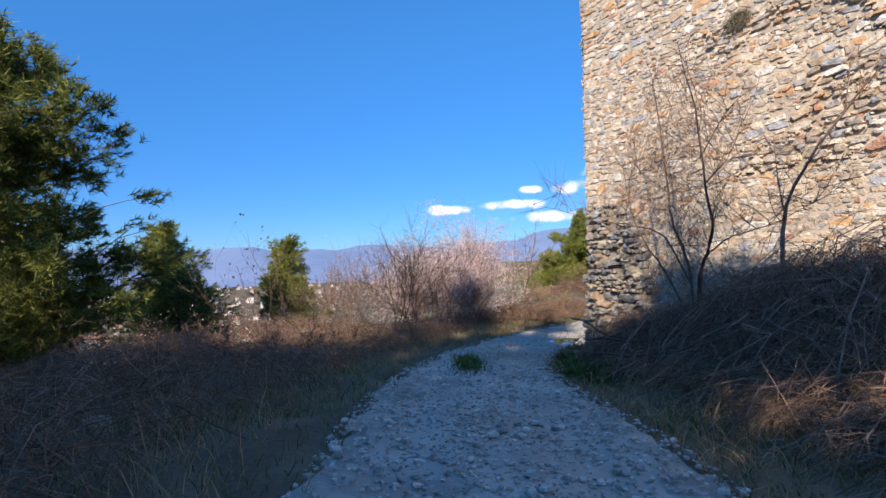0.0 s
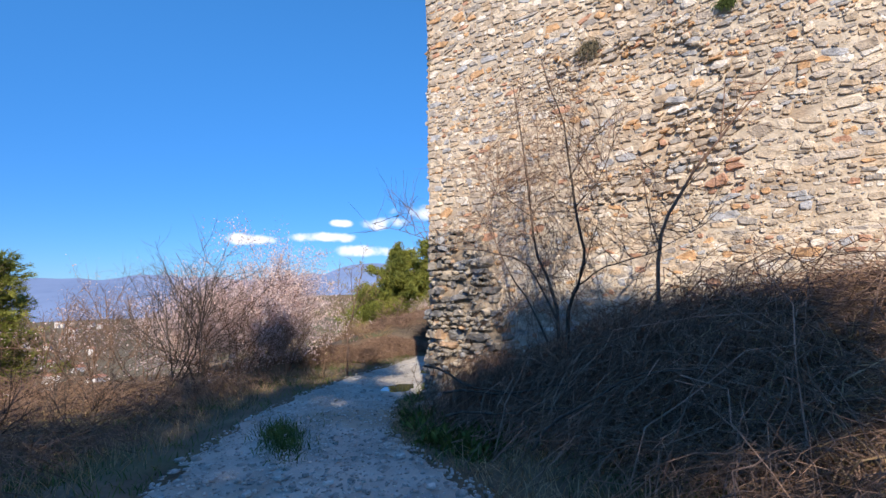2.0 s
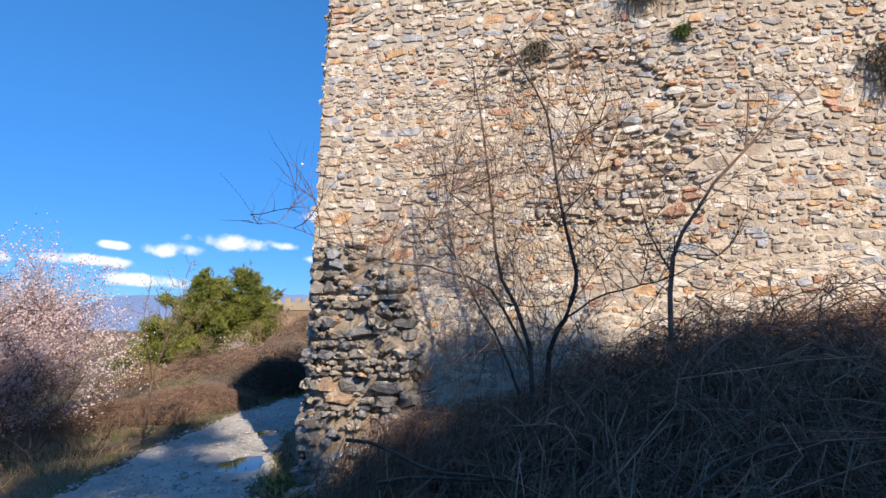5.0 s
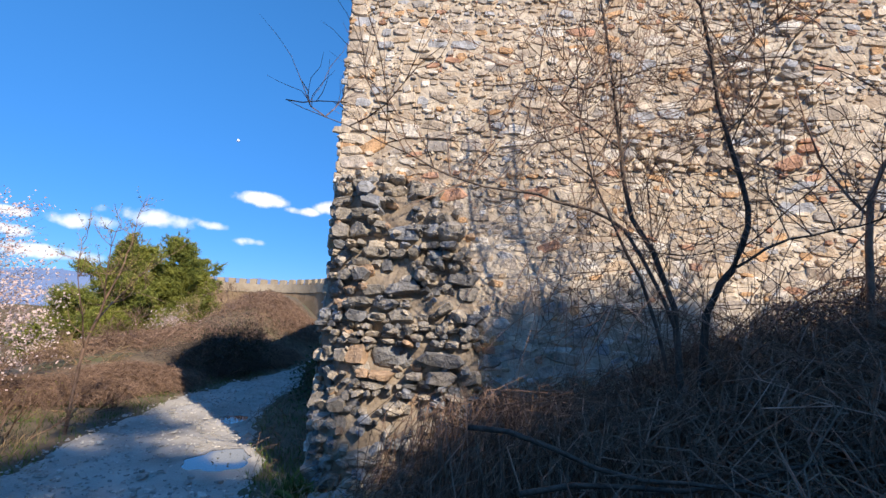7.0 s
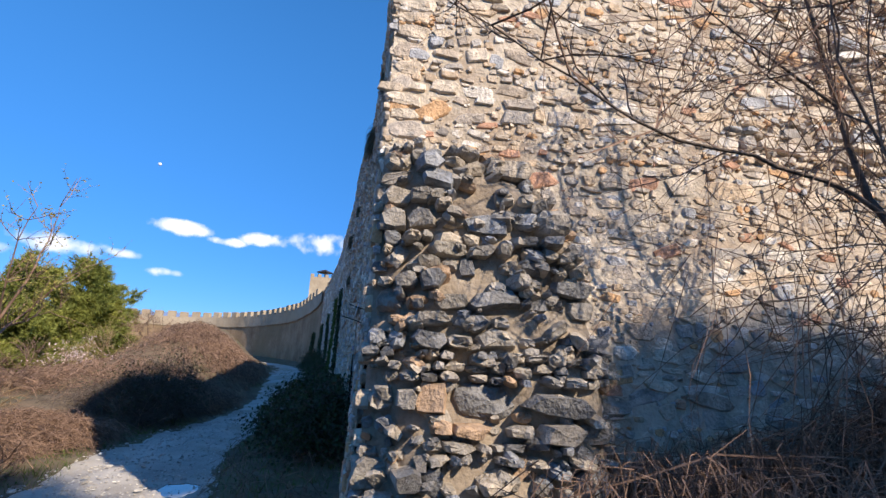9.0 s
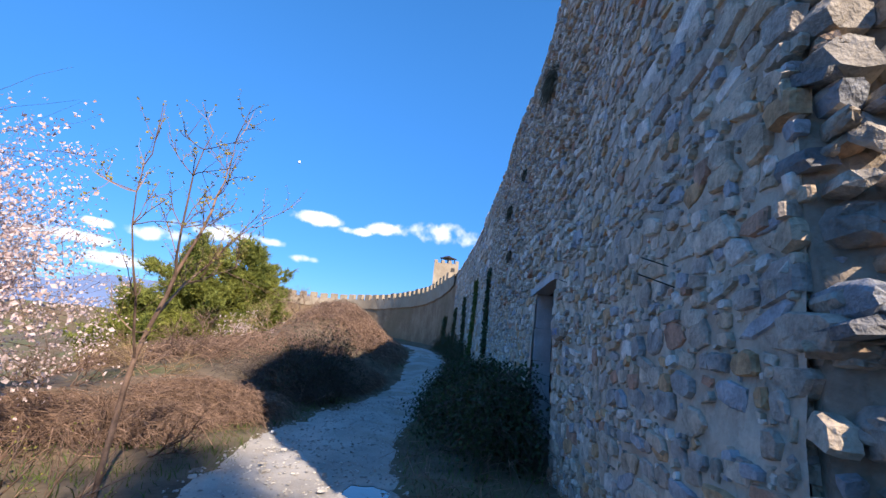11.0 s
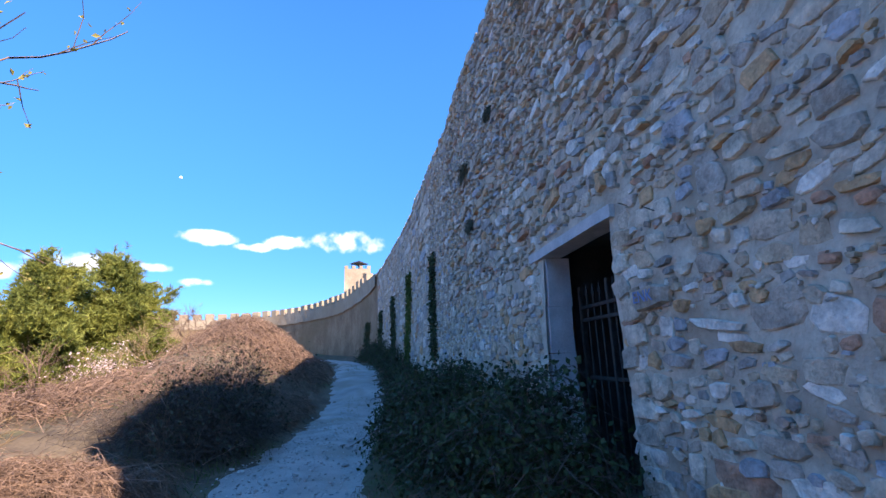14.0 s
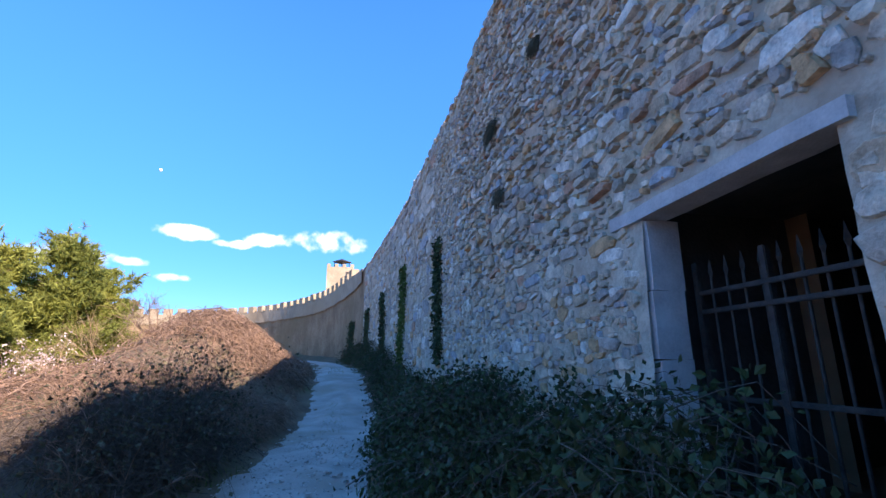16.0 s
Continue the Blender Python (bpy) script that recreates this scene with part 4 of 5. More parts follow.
def pine(name, x, y, height, radius, seed, label, material, tufts=900, needle=0.13, blade=0.012, per=16, low=0.12, group="", base_z=None, gap=0.0):
    """A pine: trunk, whorls of limbs, and needle tufts along them."""
    g = np.random.default_rng(seed)
    base = np.array((x, y, floor_at(x, y) if base_z is None else base_z))
    trunk = [(base + np.array([0.05 * math.sin(k), 0.05 * math.cos(k * 1.7), height * k / 8]), 0) for k in range(9)]
    tp = np.array([t[0] for t in trunk])
    paths = [(tp, np.linspace(height * 0.02, 0.012, 9))]
    spots, dirs = [], []
    z = low
    while z < 0.98:
        zz = (z - low) / (1 - low)
        prof = (1 - zz) ** 0.6 * min(1, zz * 3 + 0.5)
        for k in range(int(g.integers(4, 7))):
            if g.random() < gap:
                continue
            a = g.uniform(0, 2 * np.pi)
            L = radius * prof * g.uniform(0.45, 1.25) + 0.15
            s = base + np.array([0, 0, height * z])
            d = np.array([math.cos(a), math.sin(a), g.uniform(0.0, 0.35)])
            n = 6
            t = np.linspace(0, 1, n)
            p = s + d[None] * (L * t)[:, None] + np.array([0, 0, 1.0])[None] * (0.25 * L * t * t - 0.1 * L * np.sin(t * 3))[:, None] + g.normal(size=(n, 3)) * 0.03 * L
            p[0] = s
            paths.append((p, np.linspace(0.012 + 0.012 * L, 0.006, n)))
            for q in range(max(3, int(L * 7))):
                w = g.uniform(0.35, 1.0)
                i = min(int(w * (n - 1)), n - 2)
                c = p[i] + (p[i + 1] - p[i]) * (w * (n - 1) - i)
                off = g.normal(size=3) * (0.13 * L + 0.08) * np.array([1, 1, 0.5])
                paths.append((np.array([c, c + off * 0.5 + [0, 0, 0.02], c + off]), np.array([0.008, 0.006, 0.004])))
                spots.append(c + off)
                dirs.append(off / (np.linalg.norm(off) + 1e-6) + np.array([d[0], d[1], 0.7]))
        z += g.uniform(0.045, 0.075)
    spots, dirs = np.array(spots), np.array(dirs)
    pick_ = g.integers(len(spots), size=tufts)
    c = spots[pick_] + g.normal(size=(tufts, 3)) * needle * 0.7
    ax = dirs[pick_] / np.linalg.norm(dirs[pick_], axis=1)[:, None]
    C = np.repeat(c, per, 0)
    A = np.repeat(ax, per, 0)
    d = A * 0.75 + g.normal(size=C.shape) * 0.62
    d /= np.linalg.norm(d, axis=1)[:, None]
    s = np.cross(d, g.normal(size=C.shape))
    s /= np.linalg.norm(s, axis=1)[:, None] + 1e-9
    L = needle * g.uniform(0.7, 1.3, (len(C), 1))
    st = C + A * needle * g.uniform(-0.6, 0.4, (len(C), 1))
    v = np.stack([st - s * blade / 2, st + s * blade / 2, st + d * L], 1).reshape(-1, 3)
    ob, _ = tree_thing(name, tuple(base), paths, 5, M_BARK, label, "pine tree", group)
    part("crown", tri_mesh("crown", v - base, np.arange(len(v)).reshape(-1, 3), material), ob)
    return ob


# the slope below the sunlit wall: brambles and dry stems over a mound
def right_bank(x, y, d, h, s, g):
    return (d > h + 0.35 + 0.25 * wave(x, y, 1.5)) & off_wall(x, y) & (y < 10.3)


mound_lift = lambda x, y: 0.5 * np.exp(-((x - 4.4) / 1.2) ** 2 - ((y - 5.7) / 1.2) ** 2) + 0.12 * (wave(x, y, 1.3, 2) + 0.5) * smooth01(2.0, 3.2, x)
xy = scatter(26000, 1.6, 10.5, 0.5, 10.4, 31, lambda x, y, d, h, s, g: right_bank(x, y, d, h, s, g) & (d > h + 0.8))
tangle("bramble_tangle", "brown tangle of dry bramble stems below the wall", "brambles", xy, 1.2, 0.26, 0.0036, M_TWIG, 41, mound_lift, 7)
xy = scatter(5200, 1.9, 10.0, 1.0, 9.8, 32, lambda x, y, d, h, s, g: right_bank(x, y, d, h, s, g) & (d > h + 1.3))
tangle("dry_stalks", "straw-coloured dry stalks lying over the brambles", "dry stalks", xy, 1.0, 0.2, 0.005, M_STRAW, 42, mound_lift, 6)
xy = scatter(26000, 1.5, 7.0, 0.5, 10.6, 33, lambda x, y, d, h, s, g: (d > h - 0.05 + 0.2 * wave(x, y, 2)) & off_wall(x, y) & (d < h + 3.4) & (wave(x, y, 1.7, 9) > g.uniform(-1.2, 0.6, len(x))))
blades("dry_grass", "matted dry grass beside the track", "grass", xy, 0.17, M_STRAW, 51, 0.008, 0.9)
xy = scatter(26000, 1.3, 5.5, 0.5, 12.0, 34, lambda x, y, d, h, s, g: (d > h - 0.12 + 0.15 * wave(x, y, 3)) & off_wall(x, y) & (d < h + 1.6) & (wave(x, y, 1.3, 4) > g.uniform(-0.8, 0.9, len(x))))
blades("grass", "short green grass along the track's edge", "grass", xy, 0.11, M_GRASS, 52, 0.008, 0.6)
# broad green weeds at the foot of the ruin
xy = scatter(900, 1.6, 3.8, 6.6, 10.4, 35, lambda x, y, d, h, s, g: (d > h + 0.15) & off_wall(x, y, 0.5) & (wave(x, y, 2, 1) > 0.0))
gl_ = np.random.default_rng(3)
pts_ = np.repeat(np.column_stack([xy, land(xy[:, 0], xy[:, 1]) + 0.02]), 6, 0) + gl_.normal(size=(len(xy) * 6, 3)) * [0.06, 0.06, 0.03]
v, f = leaves(pts_, 0.13, 2.6, 1.2, 5)
tagged(new("weeds", tri_mesh("weeds", v, f, M_GRASS)), "broad-leaved green weeds at the ruin's foot", "weeds", kind="stuff")
# thicker fallen stems
for i, (a, b, c) in enumerate((((2.25, 8.2, 0.42), (2.6, 7.6, 0.25), (3.0, 6.5, 0.15)), ((2.4, 8.0, 0.1), (3.0, 7.2, 0.2), (3.6, 6.0, 0.45)), ((2.2, 7.5, -0.05), (2.8, 7.0, 0.1), (3.3, 5.6, 0.25)), ((2.5, 6.2, -0.1), (3.0, 5.9, 0.55), (3.4, 5.1, 0.75)))):
    t = np.linspace(0, 1, 9)[:, None]
    p = np.array(a) * (1 - t) ** 2 + 2 * np.array(b) * t * (1 - t) + np.array(c) * t * t + 0.03 * np.column_stack([np.sin(t * 9 + i), np.cos(t * 7 + i), np.sin(t * 11)])
    v, f = tubes([(p - [0, 0, 0.1], np.linspace(0.016, 0.006, 9))], 6)
    tagged(new("fallen_branch", tri_mesh("fallen_branch", v, f, M_BARK, True)), "fallen grey-brown branch lying in the brambles", "branch", "fallen branches")

xy = scatter(2200, 2.4, 6.0, 4.2, 9.0, 36, lambda x, y, d, h, s, g: right_bank(x, y, d, h, s, g) & (d > h + 1.0))[:380]
tangle("bramble_canes", "long arching brown bramble canes below the wall", "brambles", xy, 2.0, 0.75, 0.0048, M_TWIG, 43, mound_lift, 9)
gq = np.random.default_rng(19)
xy = gq.normal(size=(2600, 2)) * [0.42, 0.5] + [3.75, 8.35]
xy = xy[off_wall(xy[:, 0], xy[:, 1], 0.1)]
tangle("bramble_tangle", "dark upright dry stalks between the ruin and the elder", "brambles", xy, 0.5, 0.75, 0.004, M_TWIG, 44, lambda x, y: 0.15 + 0 * x, 6)
xy = gq.normal(size=(3200, 2)) * [0.5, 0.9] + [4.2, 7.0]
xy = xy[off_wall(xy[:, 0], xy[:, 1], 0.15)]
tangle("bramble_tangle", "brown dry brambles heaped round the elder's foot", "brambles", xy, 0.9, 0.7, 0.0036, M_TWIG, 45, lambda x, y: 0.3 + 0 * x, 7)
# the elder that leans before the wall
ge = np.random.default_rng(77)


def limb(points, r0, r1, n=22):
    p = dense(np.array(points, float), 0.12)
    p = p + ge.normal(size=p.shape) * 0.006
    return p, np.linspace(r0, r1, len(p))


ebase = (3.84, 7.44, floor_at(3.84, 7.44))
stems = [limb([(3.84, 7.44, ebase[2] - 0.1), (3.84, 7.46, 1.06), (3.75, 7.72, 1.74), (3.72, 7.79, 2.36), (3.68, 7.87, 3.35), (3.62, 8.0, 4.3)], 0.055, 0.012),
         limb([(3.86, 7.40, ebase[2] - 0.1), (3.87, 7.26, 1.0), (3.89, 7.1, 1.32), (3.91, 6.98, 1.62), (3.90, 7.0, 1.95), (3.88, 7.12, 2.6), (3.87, 7.19, 3.44), (3.9, 7.5, 4.1), (3.95, 7.75, 4.7)], 0.06, 0.012),
         limb([(3.82, 7.46, 0.9), (3.6, 7.75, 1.6), (3.28, 8.3, 1.86), (2.96, 8.74, 1.94), (2.61, 9.1, 2.13), (2.3, 9.4, 2.28), (1.95, 9.7, 2.42)], 0.03, 0.004),
         limb([(3.7, 7.5, 0.6), (3.45, 7.6, 1.2), (3.26, 7.75, 1.6), (3.15, 7.94, 2.25), (3.22, 7.85, 2.8)], 0.03, 0.006),
         limb([(3.88, 7.15, 2.7), (4.0, 6.85, 3.1), (4.05, 6.6, 3.3)], 0.02, 0.006), limb([(3.89, 7.1, 1.32), (4.05, 6.75, 1.55), (4.25, 6.35, 1.65), (4.45, 5.9, 1.85)], 0.022, 0.005),
         limb([(3.72, 7.79, 2.3), (3.5, 8.2, 2.7), (3.4, 8.5, 3.1)], 0.02, 0.005), limb([(3.9, 7.1, 2.3), (4.1, 6.9, 2.6), (4.2, 6.7, 3.0)], 0.018, 0.005)]
twigs = []
for p, r in list(stems):
    for k in range(16):
        i = int(ge.integers(len(p) // 3, len(p)))
        d = np.array([0.1, 0.2, 0.5]) + ge.normal(size=3) * 0.6
        branch_paths(ge, p[i], d, ge.uniform(0.4, 1.0), 0.006, 1, 0.7, 5, 0.35, 0.15, twigs, [])
elder = thing("elder_tree", ebase, "dark bare many-stemmed elder leaning before the sunlit wall", "tree")
for p, r in stems:
    v, f = tubes([(p, r * 0.5)], 7)
    part("stem", tri_mesh("stem", v - np.array(ebase), f, M_BARK, True), elder)
v, f = tubes(twigs, 3)
part("twig_mass", tri_mesh("twig_mass", v - np.array(ebase), f, M_TWIG), elder, "fine reddish twigs")
# hanging creepers over the elder
hang = []
for k in range(620):
    c = np.array([ge.normal(3.75, 0.22), ge.normal(7.6, 0.5), 1.0 + 3.4 * ge.random() ** 1.4])
    d = np.array([0.1, 0.1, -0.6]) + ge.normal(size=3) * 0.55
    branch_paths(ge, c, d, ge.uniform(0.4, 1.1), 0.0035, 0, 0.5, 0, 0.3, -0.1, hang, [])
v, f = tubes(hang, 3)
part("creeper", tri_mesh("creeper", v - np.array(ebase), f, M_TWIG), elder, "dry creeper stems hanging from the limbs")

tb = (4.36, 6.36, floor_at(4.36, 6.36))
st2 = [limb([(4.36, 6.36, tb[2] - 0.1), (4.38, 6.3, 1.54), (4.45, 6.16, 2.1), (4.56, 5.89, 2.54), (4.64, 5.63, 2.85), (4.66, 5.55, 3.4)], 0.028, 0.005),
       limb([(4.56, 5.89, 2.54), (4.68, 5.47, 3.0), (4.78, 5.1, 3.35)], 0.015, 0.004), limb([(4.40, 6.25, 1.7), (4.5, 6.5, 2.2), (4.55, 6.6, 2.9)], 0.012, 0.004)]
tw2 = []
for p, r in st2:
    for k in range(10):
        branch_paths(ge, p[int(ge.integers(len(p) // 4, len(p)))], np.array([0.1, 0, 0.4]) + ge.normal(size=3) * 0.6, ge.uniform(0.3, 0.6), 0.005, 1, 0.7, 3, 0.35, 0.15, tw2, [])
sap, _ = tree_thing("sapling", tb, st2, 6, M_TWIG, "thin bare brown sapling before the sunlit wall", "tree")
v, f = tubes(tw2, 3)
part("twig_mass", tri_mesh("twig_mass", v - np.array(tb), f, M_TWIG), sap)

# tufts growing out of the walls
def wall_tuft(face, u, z, size, material, label, seed, n=420, hang_=0.9):
    g = np.random.default_rng(seed)
    t, nn = face.axes(u)
    p0 = np.array(face.at(u, z, 0.03), float)
    out = np.array([nn.x, nn.y, 0])
    al = np.array([t.x, t.y, 0])
    P = []
    for k in range(n):
        s = p0 + al * g.normal() * size * 0.35 + np.array([0, 0, g.normal() * size * 0.2])
        d = out * g.uniform(0.2, 0.8) + al * g.normal() * 0.4 + np.array([0, 0, g.normal() * 0.35 + 0.2])
        tt = np.linspace(0, 1, 5)[:, None]
        P.append(s + d * tt * size * 0.7 + np.array([0, 0, -hang_]) * tt ** 2 * size * g.uniform(0.4, 1.1))
    P = np.array(P)
    v, f = batch_tubes(P, np.full(P.shape[:2], 0.006) * np.linspace(1, 0.4, 5)[None])
    return tagged(new("wall_plant", tri_mesh("wall_plant", v, f, material)), label, "plant", "plants on the walls")


def u_of(face, x, y):
    i = int(np.argmin((face.p[:, 0] - x) ** 2 + (face.p[:, 1] - y) ** 2))
    return float(face.s[i])


for x, y, z, s, m_, lb in ((5.89, 6.75, 6.05, 0.42, M_TUFT, "grey dry plant hanging from the wall"), (6.35, 6.05, 6.35, 0.5, M_TUFT, "large dark dry plant hanging from the wall"), (7.9, 3.9, 5.7, 0.2, M_GRASS, "small green plant growing in the wall"),
                           (7.5, 4.4, 4.5, 0.45, M_TUFT, "grey dry plant hanging from the wall"), (7.5, 4.35, 4.72, 0.16, M_GRASS, "small green plant growing in the wall"), (5.2, 8.0, 5.2, 0.2, M_TUFT, "small brown plant in the wall"),
                           (6.1, 6.4, 5.2, 0.12, M_GRASS, "tiny green plant in the wall"), (8.9, 2.5, 1.75, 0.5, M_IVY, "dark green plant at the wall's foot")):
    wall_tuft(FA, u_of(FA, x, y), z, s, m_, lb, int(x * 100 + z * 10))
for x, y, z, s, m_ in ((7.9, 14.3, 5.5, 0.42, M_TUFT), (10.5, 16.6, 4.15, 0.25, M_TUFT), (10.3, 16.4, 3.0, 0.16, M_TUFT), (5.6, 12.35, 5.0, 0.2, M_TUFT), (9.3, 15.4, 4.5, 0.15, M_TUFT)):
    wall_tuft(FB, u_of(FB, x, y), z, s, m_, "dark dry plant hanging from the shaded wall", int(x * 90 + z * 7))


# ivy and moss streaks on the long wall
def wall_ivy(u, z0, z1, w, seed, material, n=2200, size=0.07):
    g = np.random.default_rng(seed)
    uu = u + g.normal(size=n) * w * 0.4 + 0.1 * np.sin(np.linspace(0, 7, n))
    zz = g.uniform(z0, z1, n)
    p = FB.at(uu, zz, 0.0) + g.normal(size=(n, 3)) * 0.015
    ii_ = np.argmin(np.abs(FB.s[None] - uu[:, None]), axis=1)
    p[:, 0] += FB.n[ii_, 0] * g.uniform(0.02, 0.10, n)
    p[:, 1] += FB.n[ii_, 1] * g.uniform(0.02, 0.10, n)
    v, f = leaves(p, size, 1.3, -0.4, seed)
    return tagged(new("ivy", tri_mesh("ivy", v, f, material)), "strip of ivy climbing the shaded wall", "ivy", "ivy on the wall")


for k, (x, y, z0, z1, w, m_) in enumerate(((13.25, 19.0, 0.6, 3.3, 0.42, M_IVY), (16.95, 22.3, 0.4, 3.7, 0.6, M_GRASS), (20.0, 25.3, 0.4, 3.4, 0.9, M_IVY), (23.0, 28.3, 0.5, 3.2, 0.7, M_IVY), (26.5, 32.2, 0.6, 3.0, 1.2, M_IVY))):
    wall_ivy(u_of(FB, x, y), z0, z1, w, 60 + k, m_, 1800, 0.09 if k else 0.07)

# brambles in leaf along the shaded wall
def b_off(x, y):
    i = np.argmin((x[:, None] - B_LINE[None, :, 0]) ** 2 + (y[:, None] - B_LINE[None, :, 1]) ** 2, axis=1)
    return (x - B_LINE[i, 0]) * FB.n[i, 0] + (y - B_LINE[i, 1]) * FB.n[i, 1], FB.s[i]


def hedge_keep(x, y, d, h, s, g):
    o, u = b_off(x, y)
    return (o > 0.12) & (d > h + 0.25 + 0.15 * wave(x, y, 2)) & (u > 4.2) & (u < 30) & (o < 0.9 + 0.22 * (u - 4.2))


def hedge_lift(x, y):
    o, u = b_off(x, y)
    return (0.25 + 0.75 * smooth01(3.8, 4.8, u)) * (0.85 + 0.3 * wave(x, y, 1.1, 3)) * smooth01(0.0, 0.6, by_road(x, y)[0] - 1.0)


xy = scatter(60000, 5, 26, 12.4, 32, 61, hedge_keep)[:5200]
ob, P = tangle("bramble_hedge", "dark green leafy brambles against the shaded wall", "brambles", xy, 0.9, 0.3, 0.004, M_BARK, 62, hedge_lift, 6)
gh = np.random.default_rng(63)
near_h = P.reshape(-1, 3)
o, u = b_off(near_h[:, 0], near_h[:, 1])
near_h = near_h[(o > 0.03)]
sel = near_h[gh.integers(len(near_h), size=52000)] + gh.normal(size=(52000, 3)) * 0.06
v, f = leaves(sel, 0.062, 1.5, 0.5, 64)
lv = part("leaves", tri_mesh("leaves", v, f, M_IVY), ob)
tagged(lv, "small dark bramble leaves", kind="stuff")
xy = scatter(9000, 3.2, 12, 11.2, 20, 65, lambda x, y, d, h, s, g: (b_off(x, y)[0] > 0.1) & (d > h - 0.05 + 0.15 * wave(x, y, 2)) & (y > 10.8))
blades("grass", "short green grass below the shaded wall", "grass", xy, 0.13, M_GRASS, 66, 0.009, 0.6)
xy = scatter(9000, 3.2, 24, 11.2, 30, 67, lambda x, y, d, h, s, g: (b_off(x, y)[0] > 0.1) & (d > h + 0.0) & (y > 10.8))[:3600]
tangle("dry_stalks", "thin dry stalks at the foot of the shaded wall", "dry stalks", xy, 0.5, 0.3, 0.0035, M_TWIG, 68, None, 5)
# grass down the road's middle
xy = scatter(60000, -0.5, 22, 4.5, 28, 69, lambda x, y, d, h, s, g: (np.abs(d + 0.05) < 0.28 + 0.1 * wave(x, y, 2)) & ((np.abs(y - 9.0) < 1.0) | ((x > 10.5) & (wave(x, y, 0.9, 2) > -0.3))))
blades("grass", "strip of grass along the middle of the track", "grass", xy, 0.10, M_GRASS, 70, 0.009, 0.6)

gm = np.random.default_rng(17)
xy = gm.normal(size=(1500, 2)) * [0.12, 0.55] + [0.52, 8.7]
blades("grass", "tuft of dark grass in the middle of the track", "grass", xy, 0.13, M_GRASS, 77, 0.009, 0.7, land(xy[:, 0], xy[:, 1]) + 0.03)
# the other side of the track: dark brambles, dry grass, shrubs
left_keep = lambda lo, hi, y0=-9, y1=99: (lambda x, y, d, h, s, g: (d < -h - lo - 0.2 * wave(x, y, 1.6)) & (d > -h - hi) & (y > y0) & (y < y1))
xy = scatter(30000, -9, 9, 1, 24, 71, left_keep(1.0, 6.5, -9, 14))[:11000]
left_lift = lambda x, y: 0.3 * (0.7 + wave(x, y, 0.9, 6))
tangle("bramble_tangle", "dark low thicket of dry brambles beside the track", "brambles", xy, 1.0, 0.4, 0.0042, M_TWIG, 72, left_lift, 6)
xy = scatter(60000, -5, 9, 1, 22, 73, lambda x, y, d, h, s, g: (d < -h + 0.1 - 0.2 * wave(x, y, 2)) & (d > -h - 2.0) & (wave(x, y, 1.4, 8) > g.uniform(-1.2, 0.7, len(x))))
blades("grass", "green and yellow grass along the track's edge", "grass", xy[:30000], 0.13, M_GRASS, 74, 0.009, 0.6)
xy = scatter(60000, -7, 9, 1, 26, 75, left_keep(0.4, 5.0, -9, 15))[:18000]
blades("dry_grass", "tall dry grass on the verge", "grass", xy, 0.24, M_STRAW, 76, 0.007, 0.7)
# a sunlit heap of dry brambles and the tall dark thicket behind it
def heap(cx, cy, rx, ry, top, n, seed, label, material, r=0.0042, length=0.8):
    g = np.random.default_rng(seed)
    q = g.normal(size=(n, 2)) * [rx * 0.55, ry * 0.55] + [cx, cy]
    d, zr, h, s = by_road(q[:, 0], q[:, 1])
    q = q[(d < -h - 0.25)]
    return tangle("thicket", label, "brambles", q, length, 0.3, r, material, seed, lambda x, y: top * np.exp(-((x - cx) / rx) ** 2 - ((y - cy) / ry) ** 2), 6)


heap(5.2, 18.9, 1.0, 0.8, 0.25, 3600, 81, "rounded heap of reddish dry brambles by the track", M_TWIG)
heap(3.0, 17.8, 1.3, 0.9, 0.2, 2600, 82, "low heap of reddish dry stems by the track", M_TWIG)
heap(8.3, 20.7, 1.15, 1.1, 0.7, 4200, 83, "tall dark thicket of brambles beside the track", M_BARK)
heap(10.8, 22.6, 2.4, 1.4, 0.3, 4200, 84, "brown brambles on the bank", M_TWIG)
heap(15.0, 26.5, 3.0, 1.8, 0.3, 3000, 85, "brown brambles further along the bank", M_TWIG, 0.009)
heap(6.5, 25.5, 3.0, 2.5, 0.3, 2600, 86, "brown dry brambles on the slope", M_TWIG, 0.009)
for k, (x, y, h, sp) in enumerate(((8.5, 21.0, 2.0, 1.2), (7.9, 20.3, 1.5, 1.2), (9.2, 21.6, 1.7, 1.4), (7.4, 19.8, 1.1, 1.2), (9.9, 22.2, 1.4, 1.4), (8.3, 20.6, 1.8, 1.3))):
    shrub("thicket_shrub", x, y, h, sp, 300 + k, "tangled dark shrub with withered leaves on the bank", 10, M_DRYLEAF, 700, 0.05, M_BARK if k % 3 else M_TWIG, 3, 4, "shrubs of the thicket", radius=0.012, rise=0.02)
shrub("shrub", 3.4, 16.6, 0.9, 1.6, 91, "bare brown shrub with thin twigs at the track's edge", 8, None, 0, 0.03, M_TWIG, 2, 4, radius=0.012)
shrub("shrub", 2.0, 15.0, 1.0, 1.8, 92, "bare brown shrub with a few buds", 8, M_BUD, 160, 0.02, M_TWIG, 2, 4, radius=0.012)
bb = (2.58, 14.78, floor_at(2.58, 14.78))
